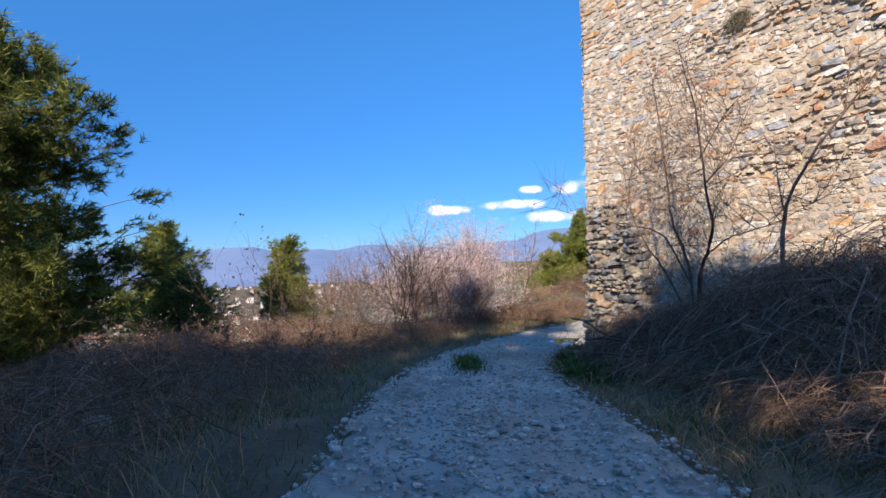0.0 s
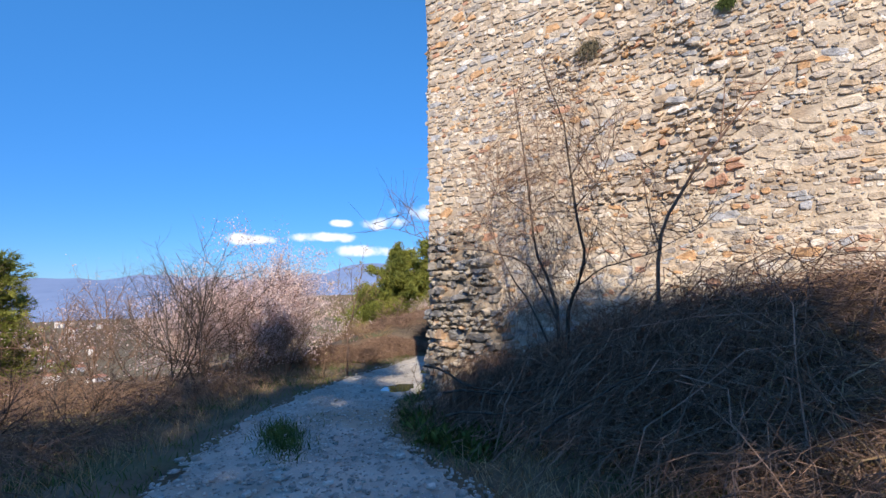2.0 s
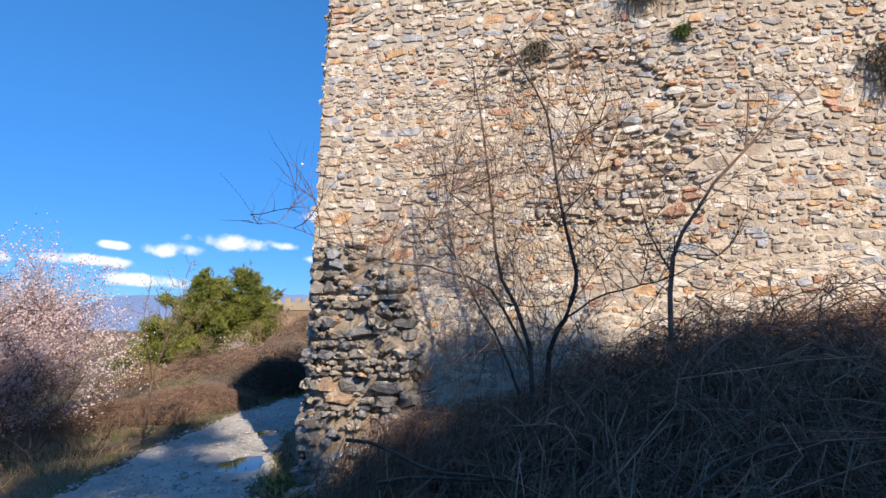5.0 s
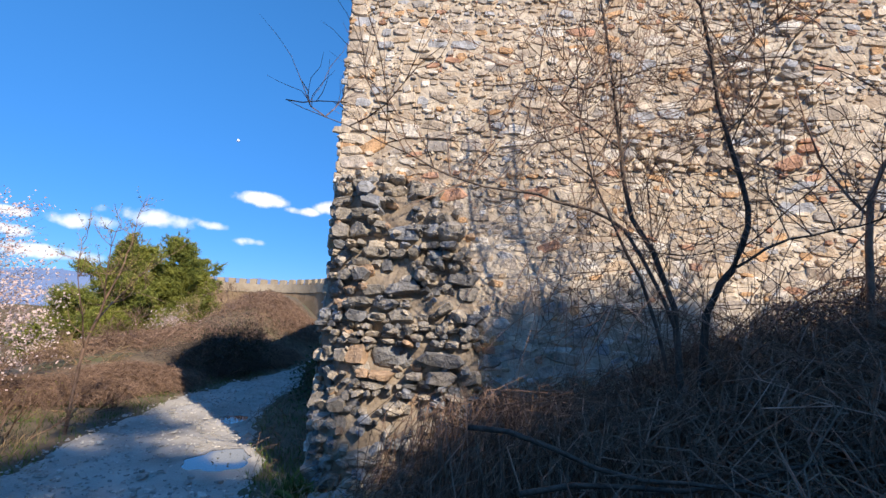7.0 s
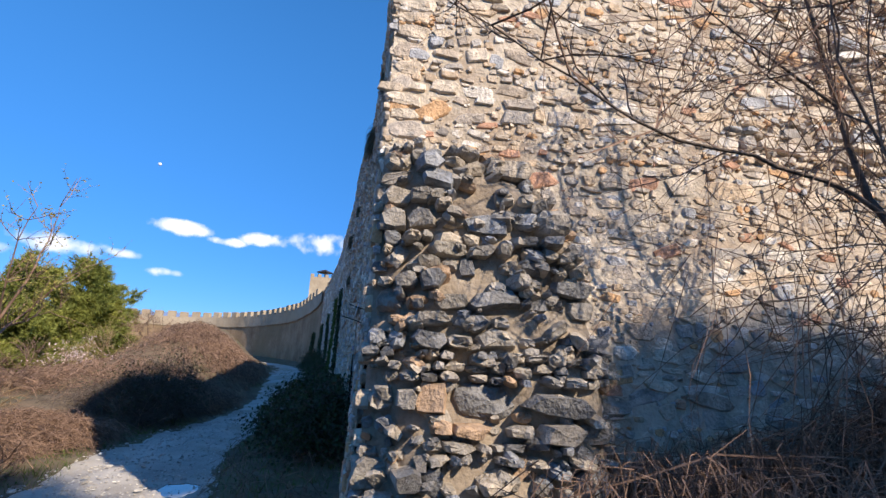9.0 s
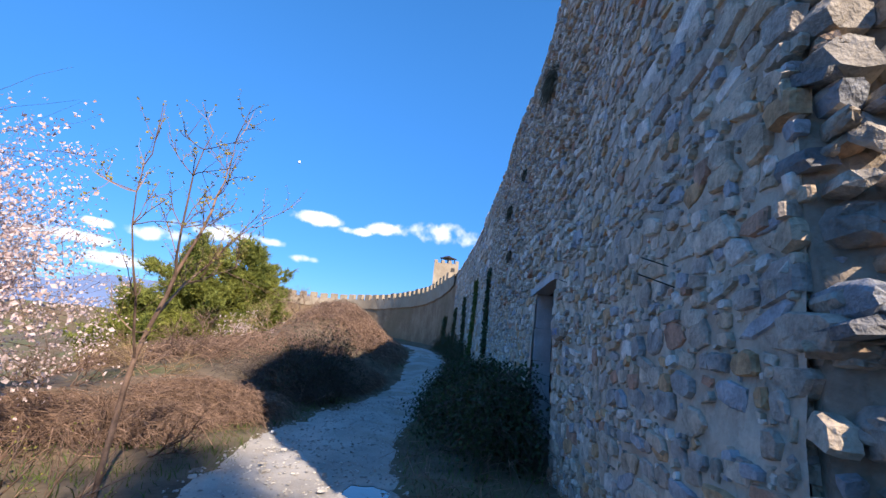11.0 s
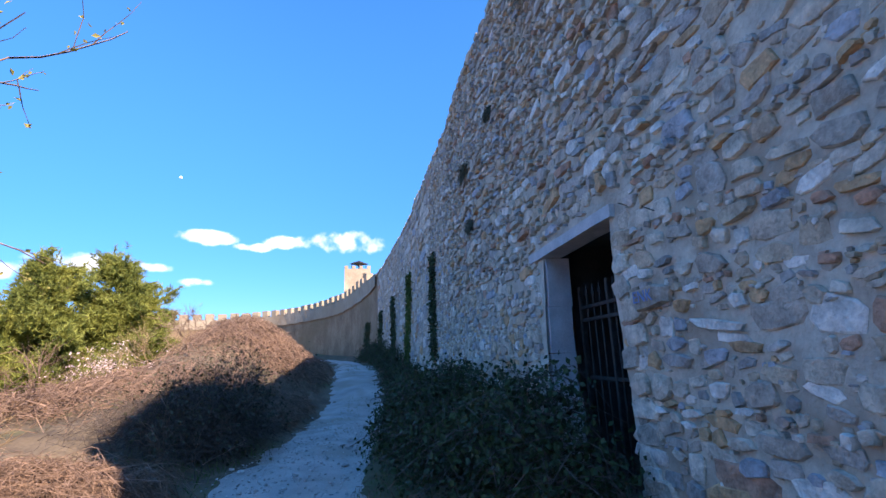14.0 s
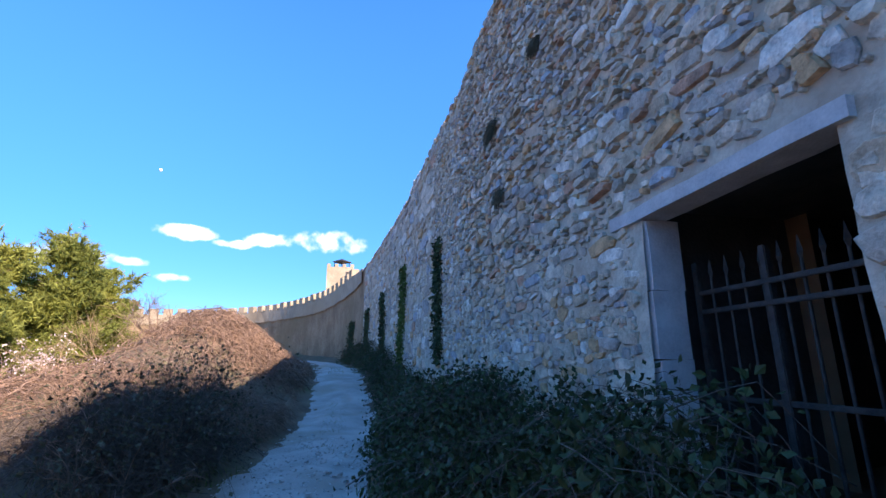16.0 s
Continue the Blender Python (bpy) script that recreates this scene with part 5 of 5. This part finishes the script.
bstems = [limb([(2.58, 14.78, bb[2] - 0.1), (2.6, 14.76, 0.1), (2.66, 14.72, 0.6), (2.72, 14.6, 1.0)], 0.034, 0.022),
          limb([(2.72, 14.6, 1.0), (2.8, 14.45, 1.4), (2.86, 14.5, 1.7), (2.94, 14.58, 1.98), (2.96, 14.62, 2.25)], 0.02, 0.004),
          limb([(2.66, 14.72, 0.6), (2.9, 14.92, 0.95), (3.12, 15.02, 1.2), (3.3, 15.0, 1.48), (3.52, 14.96, 1.74)], 0.018, 0.004),
          limb([(2.72, 14.6, 1.0), (2.62, 14.4, 1.35), (2.58, 14.3, 1.75), (2.62, 14.2, 2.1)], 0.016, 0.004),
          limb([(2.95, 14.94, 1.0), (3.2, 15.15, 1.1), (3.5, 15.3, 1.25)], 0.012, 0.003),
          limb([(2.62, 14.74, 0.35), (2.45, 14.5, 0.8), (2.3, 14.4, 1.3), (2.25, 14.3, 1.7)], 0.016, 0.004)]
btw, btips = [], []
for p, r in bstems[1:]:
    for k in range(13):
        branch_paths(ge, p[int(ge.integers(len(p) // 4, len(p)))], np.array([0.15, 0.0, 0.6]) + ge.normal(size=3) * 0.5, ge.uniform(0.18, 0.5), 0.005, 1, 0.6, 3, 0.3, 0.2, btw, btips)
budding = thing("budding_tree", bb, "slender bare young tree with yellow-green buds", "tree")
for p, r in bstems:
    v, f = tubes([(p, r * 0.7)], 7)
    part("stem", tri_mesh("stem", v - np.array(bb), f, M_TWIG, True), budding)
v, f = tubes(btw, 3)
part("twig_mass", tri_mesh("twig_mass", v - np.array(bb), f, M_TWIG), budding)
btips = np.array(btips)
v, f = leaves(btips[ge.integers(len(btips), size=1500)] + ge.normal(size=(1500, 3)) * 0.008, 0.024, 1.6, 0.3, 94)
part("bud_mass", tri_mesh("bud_mass", v - np.array(bb), f, M_BUD), budding, "yellow-green buds")
# shrubs and blossom along the bend
for k, (x, y, h, sp) in enumerate(((0.6, 16.1, 2.8, 0.9), (0.1, 17.0, 3.5, 1.3), (0.9, 17.9, 3.6, 1.1), (1.1, 19.2, 3.9, 1.3), (0.4, 20.5, 3.9, 1.6), (-1.2, 19.0, 3.4, 1.7), (-0.6, 15.6, 2.4, 1.2))):
    shrub("blossom_shrub", x, y, h, sp, 100 + k, "shrub covered with pale pink blossom on bare twigs", 12, M_BLOSSOM, 12000, 0.042, M_TWIG, 3, 4, "blossom shrubs", radius=0.017, rise=0.05)
for k, (x, y, h, sp, lb) in enumerate(((-1.4, 13.0, 3.7, 1.4, "dark bare shrub with upright twigs"), (-0.7, 13.6, 3.6, 1.4, "dark bare shrub with upright twigs"), (-0.1, 14.6, 2.6, 1.5, "bare brown shrub beside the track"), (-2.6, 13.8, 2.4, 1.8, "bare brown shrub beside the track"),
                                      (-3.6, 14.8, 2.6, 1.9, "bare brown shrub beside the track"), (-2.2, 16.5, 3.2, 2.0, "bare brown shrub beside the track"), (-4.8, 16.5, 2.6, 2.0, "bare brown shrub beside the track"), (0.9, 14.9, 2.0, 1.6, "bare brown shrub beside the track"))):
    shrub("shrub", x, y, h, sp, 120 + k, lb, 6 if k < 2 else 8, M_BLOSSOM if k in (3, 5) else None, 900, 0.03, M_BARK if k < 2 else M_TWIG, 3, 4, "bare shrubs", radius=0.016, rise=0.08)
shrub("thin_shrub", -4.1, 11.4, 3.6, 1.0, 140, "thin bare shrub with a few withered leaves", 3, M_DRYLEAF, 130, 0.06, M_TWIG, 2, 4, radius=0.012)
for k, (x, y, h, sp) in enumerate(((-3.6, 8.2, 1.1, 1.2), (-4.6, 7.4, 1.0, 1.3), (-5.6, 8.8, 1.2, 1.2), (-2.9, 9.6, 1.2, 1.2), (-4.4, 10.2, 1.3, 1.3), (-2.0, 10.6, 1.1, 1.1), (-6.4, 7.0, 0.9, 1.3))):
    shrub("low_shrub", x, y, h, sp, 190 + k, "low dark bare shrub in the brambles beside the track", 9, M_BLOSSOM if k in (2, 4) else None, 260, 0.03, M_BARK if k % 2 else M_TWIG, 2, 5, "low bare shrubs", radius=0.009, rise=0.05)
for k, (x, y, h) in enumerate(((-2.55, 4.6, 1.3), (-2.3, 4.9, 1.1), (-3.4, 4.4, 0.9), (-1.7, 5.2, 0.8), (-3.9, 5.2, 1.0))):
    shrub("weed_stalk", x, y, h, 0.5, 150 + k, "thin dry weed stalk on the verge", 2, None, 0, 0.03, M_STRAW, 1, 3, "dry weed stalks", "weed", 0.006)
for k, (x, y, h) in enumerate(((5.0, 21.6, 1.2), (6.4, 23.8, 1.4), (4.4, 24.6, 1.5), (7.6, 26.0, 1.6), (9.6, 27.4, 1.6), (3.4, 21.2, 1.3), (11.5, 28.5, 1.5), (13.4, 29.5, 1.5))):
    shrub("dry_shrub", x, y, h, 2.0, 170 + k, "pale reddish dry shrub on the slope beyond the track", 9, M_BLOSSOM if k in (2, 4) else None, 900, 0.05, M_TWIG if k % 2 else M_STRAW, 2, 6, "dry shrubs on the slope", radius=0.014, rise=0.08)
# pines
pine("pine_tree", -8.2, 8.9, 7.2, 2.9, 201, "dense dark green pine with sunlit yellow-green tips on the slope", M_NEEDLE, 9500, 0.17, 0.022, 20, 0.08, "pines on the slope", -1.2)
pine("pine_tree", -10.6, 9.2, 7.8, 2.6, 202, "dense dark green pine on the slope", M_NEEDLE, 5500, 0.18, 0.024, 18, 0.1, "pines on the slope", -1.6)
pine("pine_tree", -9.6, 16.6, 4.9, 1.35, 203, "small yellow-green pine on the slope", M_NEEDLE_LIGHT, 3600, 0.16, 0.02, 18, 0.08, "pines on the slope", -2.0)
pine("pine_tree", -5.3, 16.4, 3.3, 1.05, 204, "small green pine among the shrubs", M_NEEDLE_LIGHT, 2200, 0.15, 0.02, 16, 0.08, "pines on the slope", -1.1)
pine("pine_tree", -7.4, 13.6, 2.3, 1.3, 205, "low dark pine below the track", M_NEEDLE, 1500, 0.15, 0.02, 16, 0.05, "pines on the slope")
pine("pine_tree", 10.4, 34.4, 7.3, 2.6, 206, "broad yellow-green pine beyond the bend", M_NEEDLE_LIGHT, 9500, 0.24, 0.04, 16, 0.04, "pines beyond the bend", -2.6)
pine("pine_tree", 13.1, 34.6, 7.9, 2.5, 207, "broad green pine beyond the bend", M_NEEDLE_LIGHT, 9500, 0.24, 0.04, 16, 0.04, "pines beyond the bend", -2.6)
pine("pine_tree", 7.6, 33.0, 4.6, 2.0, 208, "low pine beyond the bend", M_NEEDLE_LIGHT, 4500, 0.22, 0.035, 14, 0.05, "pines beyond the bend", -2.8)
# pines behind the start, whose shade lies across the track
for k, (x, y, h, r, low_) in enumerate(((-3.6, -5.5, 9.4, 2.6, 0.12), (-1.9, -5.6, 12.2, 1.8, 0.25), (0.2, -5.6, 11.6, 0.95, 0.76), (0.3, -5.4, 6.4, 0.7, 0.3), (-3.8, -7.4, 17.5, 1.9, 0.12), (-6.0, -6.0, 18.0, 2.6, 0.12), (-3.5, -8.6, 14.4, 1.5, 0.12),
                                 (-8.6, -3.6, 10.0, 3.0, 0.12), (-6.2, -3.0, 9.6, 2.5, 0.12), (-4.9, -6.8, 14.5, 2.1, 0.12), (-10.5, -2.0, 9.0, 2.8, 0.12))):
    pine("pine_tree", x, y, h, r, 220 + k, "tall dark pine behind the start of the track", M_NEEDLE, 3600 if h < 12 else 2400, 0.34, 0.06, 10, low_, "pines behind the start", None, 0.0 if h < 12 else 0.3)

# ---- track details ----
gg = np.random.default_rng(301)
xy = scatter(130000, -3, 12, 1.0, 22, 302, lambda x, y, d, h, s, g: (np.abs(d) < h - 0.04) & (g.random(len(x)) < np.exp(-np.hypot(x - 0.5, y - 2) / 6) * 1.3 + 0.16))
zst = land(xy[:, 0], xy[:, 1]) + 0.03
small = [stone_shape(400 + k) for k in range(6)]
vs, fs, base = [], [], 0
size = gg.uniform(0.012, 0.034, len(xy)) * np.where(gg.random(len(xy)) < 0.06, 2.2, 1)
for k in range(len(xy)):
    v, f = small[k % 6]
    v = v[8:]
    f = f[16:] - 8
    a = gg.uniform(0, 6.28)
    R = np.array([[math.cos(a), 0, math.sin(a)], [0, 1, 0], [-math.sin(a), 0, math.cos(a)]])
    w = (v @ R.T) * [size[k] * gg.uniform(0.8, 1.6), size[k] * 0.7, size[k]]
    vs.append(np.column_stack([w[:, 0] + xy[k, 0], w[:, 2] + xy[k, 1], w[:, 1] + zst[k] - 0.004]))
    fs.append(f[:, ::-1] + base)
    base += len(v)
tagged(part("gravel", tri_mesh("gravel", np.concatenate(vs), np.concatenate(fs), M_GRAVEL), road_ob), "loose grey gravel stones", kind="stuff")


def rock(name, x, y, size, seed, label, group="", flat=0.6):
    bm = bmesh.new()
    bmesh.ops.create_icosphere(bm, subdivisions=3, radius=1)
    for v in bm.verts:
        n = noise.noise_vector(v.co * 1.3 + Vector((seed, 0, 0))) * 0.35 + noise.noise_vector(v.co * 3.5 + Vector((0, seed, 0))) * 0.1
        v.co = Vector(((v.co.x + n.x) * size, (v.co.y + n.y) * size * 0.8, (v.co.z + n.z) * size * flat))
    me = bpy.data.meshes.new(name)
    bm.to_mesh(me)
    bm.free()
    me.materials.append(M_BOULDER)
    ob = new(name, me)
    ob.location = (x, y, floor_at(x, y) + size * flat * 0.3)
    return tagged(ob, label, "rock", group)


rock("boulder", -3.3, 5.15, 0.17, 3, "pale rounded boulder in the dry grass")
for k in range(26):
    x, y = gg.uniform(-0.6, 1.9), gg.uniform(2.2, 9)
    rock("stone", x, y, gg.uniform(0.03, 0.075), 20 + k, "grey stone lying on the gravel track", "stones on the track")
for k in range(14):
    u = gg.uniform(0.1, 1.9)
    p = corner + tA * u + nA * gg.uniform(0.6, 0.95)
    rock("fallen_stone", p.x, p.y, gg.uniform(0.06, 0.13), 60 + k, "grey fallen stone at the ruin's foot", "fallen stones")


def puddle(x, y, rx, ry, turn, seed, label):
    g = np.random.default_rng(seed)
    n = 48
    a = np.arange(n) * 2 * np.pi / n
    r = 1 + 0.10 * np.sin(a * 3 + seed) + 0.06 * np.sin(a * 7 + 2 * seed) + 0.03 * np.sin(a * 13)
    px, py = np.cos(a) * rx * r, np.sin(a) * ry * r
    c, s = math.cos(turn), math.sin(turn)
    X, Y = x + px * c - py * s, y + px * s + py * c
    z = max(float(np.max(land(X, Y))), floor_at(x, y)) + 0.045
    vv = [(x, y, z)] + [(X[i], Y[i], z) for i in range(n)]
    ob = new("puddle", mesh_of("puddle", vv, [(0, 1 + i, 1 + (i + 1) % n) for i in range(n)], M_WATER))
    tagged(ob, label, "puddle", "puddles")
    # a muddy rim
    vv, ff = [], []
    for k, (sc, dz) in enumerate(((0.985, 0.004), (1.06, 0.008), (1.5, -0.05))):
        for i in range(n):
            vv.append((x + (X[i] - x) * sc, y + (Y[i] - y) * sc, z + dz + (0.004 * math.sin(i * 2.3) if k == 1 else 0)))
    for k in range(2):
        for i in range(n):
            j = (i + 1) % n
            ff.append((k * n + i, k * n + j, (k + 1) * n + j, (k + 1) * n + i))
    part("rim", mesh_of("rim", vv, ff, M_ROAD, True), ob, "wet gravel rim")
    lp = np.column_stack([x + g.normal(size=16) * rx * 0.45, y + g.normal(size=16) * ry * 0.45, np.full(16, z + 0.004)])
    v, f = leaves(lp, 0.035, 2.0, 0.0, seed)
    v[:, 2] = np.clip(v[:, 2], z + 0.003, z + 0.02)
    part("floating_leaves", tri_mesh("floating_leaves", v, f, M_DRYLEAF), ob, "dark leaves floating on the water")
    return ob


puddle(3.02, 11.75, 0.44, 0.32, 0.8, 2, "small puddle on the track mirroring the sky")
puddle(4.6, 14.1, 0.34, 0.22, 0.9, 5, "shallow muddy puddle on the track")

# ---- the far end of the wall ----
par = np.arange(30.0, 76.0, 1.35)
LIGHT = M_FARWALL
merlon = box_mesh("merlon", 0.8, 0.5, 0.62, LIGHT, 0.03)
us_ = np.arange(28.0, 77.0, 0.7)
pv, pf = [], []
for i, u in enumerate(us_):
    tz = float(FB.top(np.array(u)))
    rise_ = float(smooth01(28.0, 33.0, np.array(u)))
    for z_, o_ in ((tz - 0.75, 0.10), (tz + 0.30 * rise_, 0.10), (tz + 0.30 * rise_, -0.55)):
        pv.append(tuple(float(c) for c in FB.at(u, z_, o_)))
    if i:
        k = 3 * i
        pf += [(k - 3, k, k + 1, k - 2), (k - 2, k + 1, k + 2, k - 1)]
parapet = tagged(new("wall_parapet", mesh_of("wall_parapet", pv, pf, LIGHT)), "pale restored parapet with battlements on the far wall", "wall", kind="structure")
for u in par:
    if u > 32:
        tz = float(FB.top(np.array(u))) + 0.29
        part("merlon", merlon, parapet, m=b_matrix(float(u), tz, -0.22))

tower = thing("tower", (63.6, 64.6, 4.0), "square pale stone tower with battlements, far along the wall", "tower")
yaw = math.atan2(60.2 - 63.57, 63.57 - 60.81)
tm = pose(0, 0, 0, 0, 0, math.degrees(yaw))
part("shaft", box_mesh("shaft", 4.3, 4.3, 11.8, M_FARWALL, 0.05, 0.06, 6), tower, m=tm)
mer = box_mesh("merlon", 0.55, 0.45, 0.55, M_FARWALL, 0.03)
for sx, sy in ((0, 1), (0, -1), (1, 0), (-1, 0)):
    for k in range(4):
        q = -1.85 + k * 1.23
        part("merlon", mer, tower, m=tm @ pose(sx * 1.95 + (q if sx == 0 else 0), sy * 1.95 + (q if sy == 0 else 0), 11.75, 0, 0, 90 if sx else 0))
# a thin slab on the shaft; its dark colour imitates a shaded opening
part("doorway", box_mesh("doorway", 0.7, 0.12, 1.7, M_SHADOWED, 0.02), tower, "doorway slab painted dark for its shade", tm @ pose(1.2, -2.12, 9.3))
canopy = thing("tower_canopy", (63.4, 64.2, 15.8), "small dark roofed canopy on the tower's top", "canopy")
roof = mesh_of("roof", [(-1.1, -1.1, 1.2), (1.1, -1.1, 1.2), (1.1, 1.1, 1.2), (-1.1, 1.1, 1.2), (0, 0, 1.75), (-1.1, -1.1, 1.1), (1.1, -1.1, 1.1), (1.1, 1.1, 1.1), (-1.1, 1.1, 1.1)],
               [(0, 1, 4), (1, 2, 4), (2, 3, 4), (3, 0, 4), (8, 7, 6, 5), (0, 5, 6, 1), (1, 6, 7, 2), (2, 7, 8, 3), (3, 8, 5, 0)], M_IRON)
part("roof", roof, canopy)
for sx in (-0.85, 0.85):
    for sy in (-0.85, 0.85):
        part("post", box_mesh("post", 0.1, 0.1, 1.15, M_IRON, 0.01), canopy, m=pose(sx, sy, 0))

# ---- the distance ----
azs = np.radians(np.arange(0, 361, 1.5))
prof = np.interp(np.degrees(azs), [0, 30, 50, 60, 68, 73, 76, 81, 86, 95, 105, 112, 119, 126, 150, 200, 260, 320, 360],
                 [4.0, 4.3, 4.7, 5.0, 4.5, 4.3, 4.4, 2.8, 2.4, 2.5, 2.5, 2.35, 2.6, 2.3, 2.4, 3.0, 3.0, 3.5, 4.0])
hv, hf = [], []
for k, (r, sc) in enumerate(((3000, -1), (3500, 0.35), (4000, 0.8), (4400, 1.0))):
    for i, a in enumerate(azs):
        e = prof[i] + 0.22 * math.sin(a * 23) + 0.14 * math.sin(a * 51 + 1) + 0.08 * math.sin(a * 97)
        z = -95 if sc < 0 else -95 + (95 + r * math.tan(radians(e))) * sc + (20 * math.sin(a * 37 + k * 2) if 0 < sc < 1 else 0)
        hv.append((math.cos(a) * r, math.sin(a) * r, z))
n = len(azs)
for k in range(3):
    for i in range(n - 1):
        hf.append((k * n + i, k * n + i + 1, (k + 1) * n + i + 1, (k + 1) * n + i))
tagged(new("backdrop_mountains", mesh_of("backdrop_mountains", hv, hf, M_HILL, True)), "mountains round the valley, blue haze put into their colour", "mountains", kind="structure")

moon_d = (math.cos(radians(61)) * math.cos(radians(20.1)), math.sin(radians(61)) * math.cos(radians(20.1)), math.sin(radians(20.1)))
bm = bmesh.new()
bmesh.ops.create_icosphere(bm, subdivisions=3, radius=13)
me = bpy.data.meshes.new("moon")
bm.to_mesh(me)
bm.free()
me.materials.append(M_MOON)
mo = new("backdrop_moon", me)
mo.location = [c * 4500 for c in moon_d]
tagged(mo, "small pale moon in the blue sky", "moon", kind="structure")

# the town in the valley
def house_thing(w, d, h, rh):
    ob = thing("house", (0, 0, 0), "pale house with a red tiled roof down in the valley", "house", "houses of the town")
    part("wall", box_mesh("wall", w, d, h, M_PLASTER, 0.1), ob)
    a, b = w / 2 + 0.5, d / 2 + 0.5
    part("roof", mesh_of("roof", [(-a, -b, h), (a, -b, h), (a, b, h), (-a, b, h), (-a * 0.7, 0, h + rh), (a * 0.7, 0, h + rh)], [(0, 1, 5, 4), (2, 3, 4, 5), (1, 2, 5), (3, 0, 4), (3, 2, 1, 0)], M_TILE), ob)
    return ob


gt = np.random.default_rng(9)
protos = [house_thing(*q) for q in ((14, 10, 7, 4), (11, 10, 9, 3.5), (20, 11, 12, 3), (16, 12, 16, 2.5))]
spots_ = []
for k in range(170):
    a, r = radians(gt.uniform(103, 130)), 520 + 2100 * gt.random() ** 1.7
    spots_.append((math.cos(a) * r, math.sin(a) * r))
for k, (x, y) in enumerate(spots_):
    m = pose(x, y, floor_at(x, y) - 0.5, 0, 0, gt.uniform(0, 180))
    if k < 4:
        protos[k].matrix_basis = m
    else:
        copy_thing(protos[int(gt.integers(4))], m)

# ---- single stones of the two walls where the track passes nearest ----
for r in near_a:
    stone_part(FA, r, wall_a, M_STONE)
for r in near_b:
    stone_part(FB, r, wall_b, M_STONE)
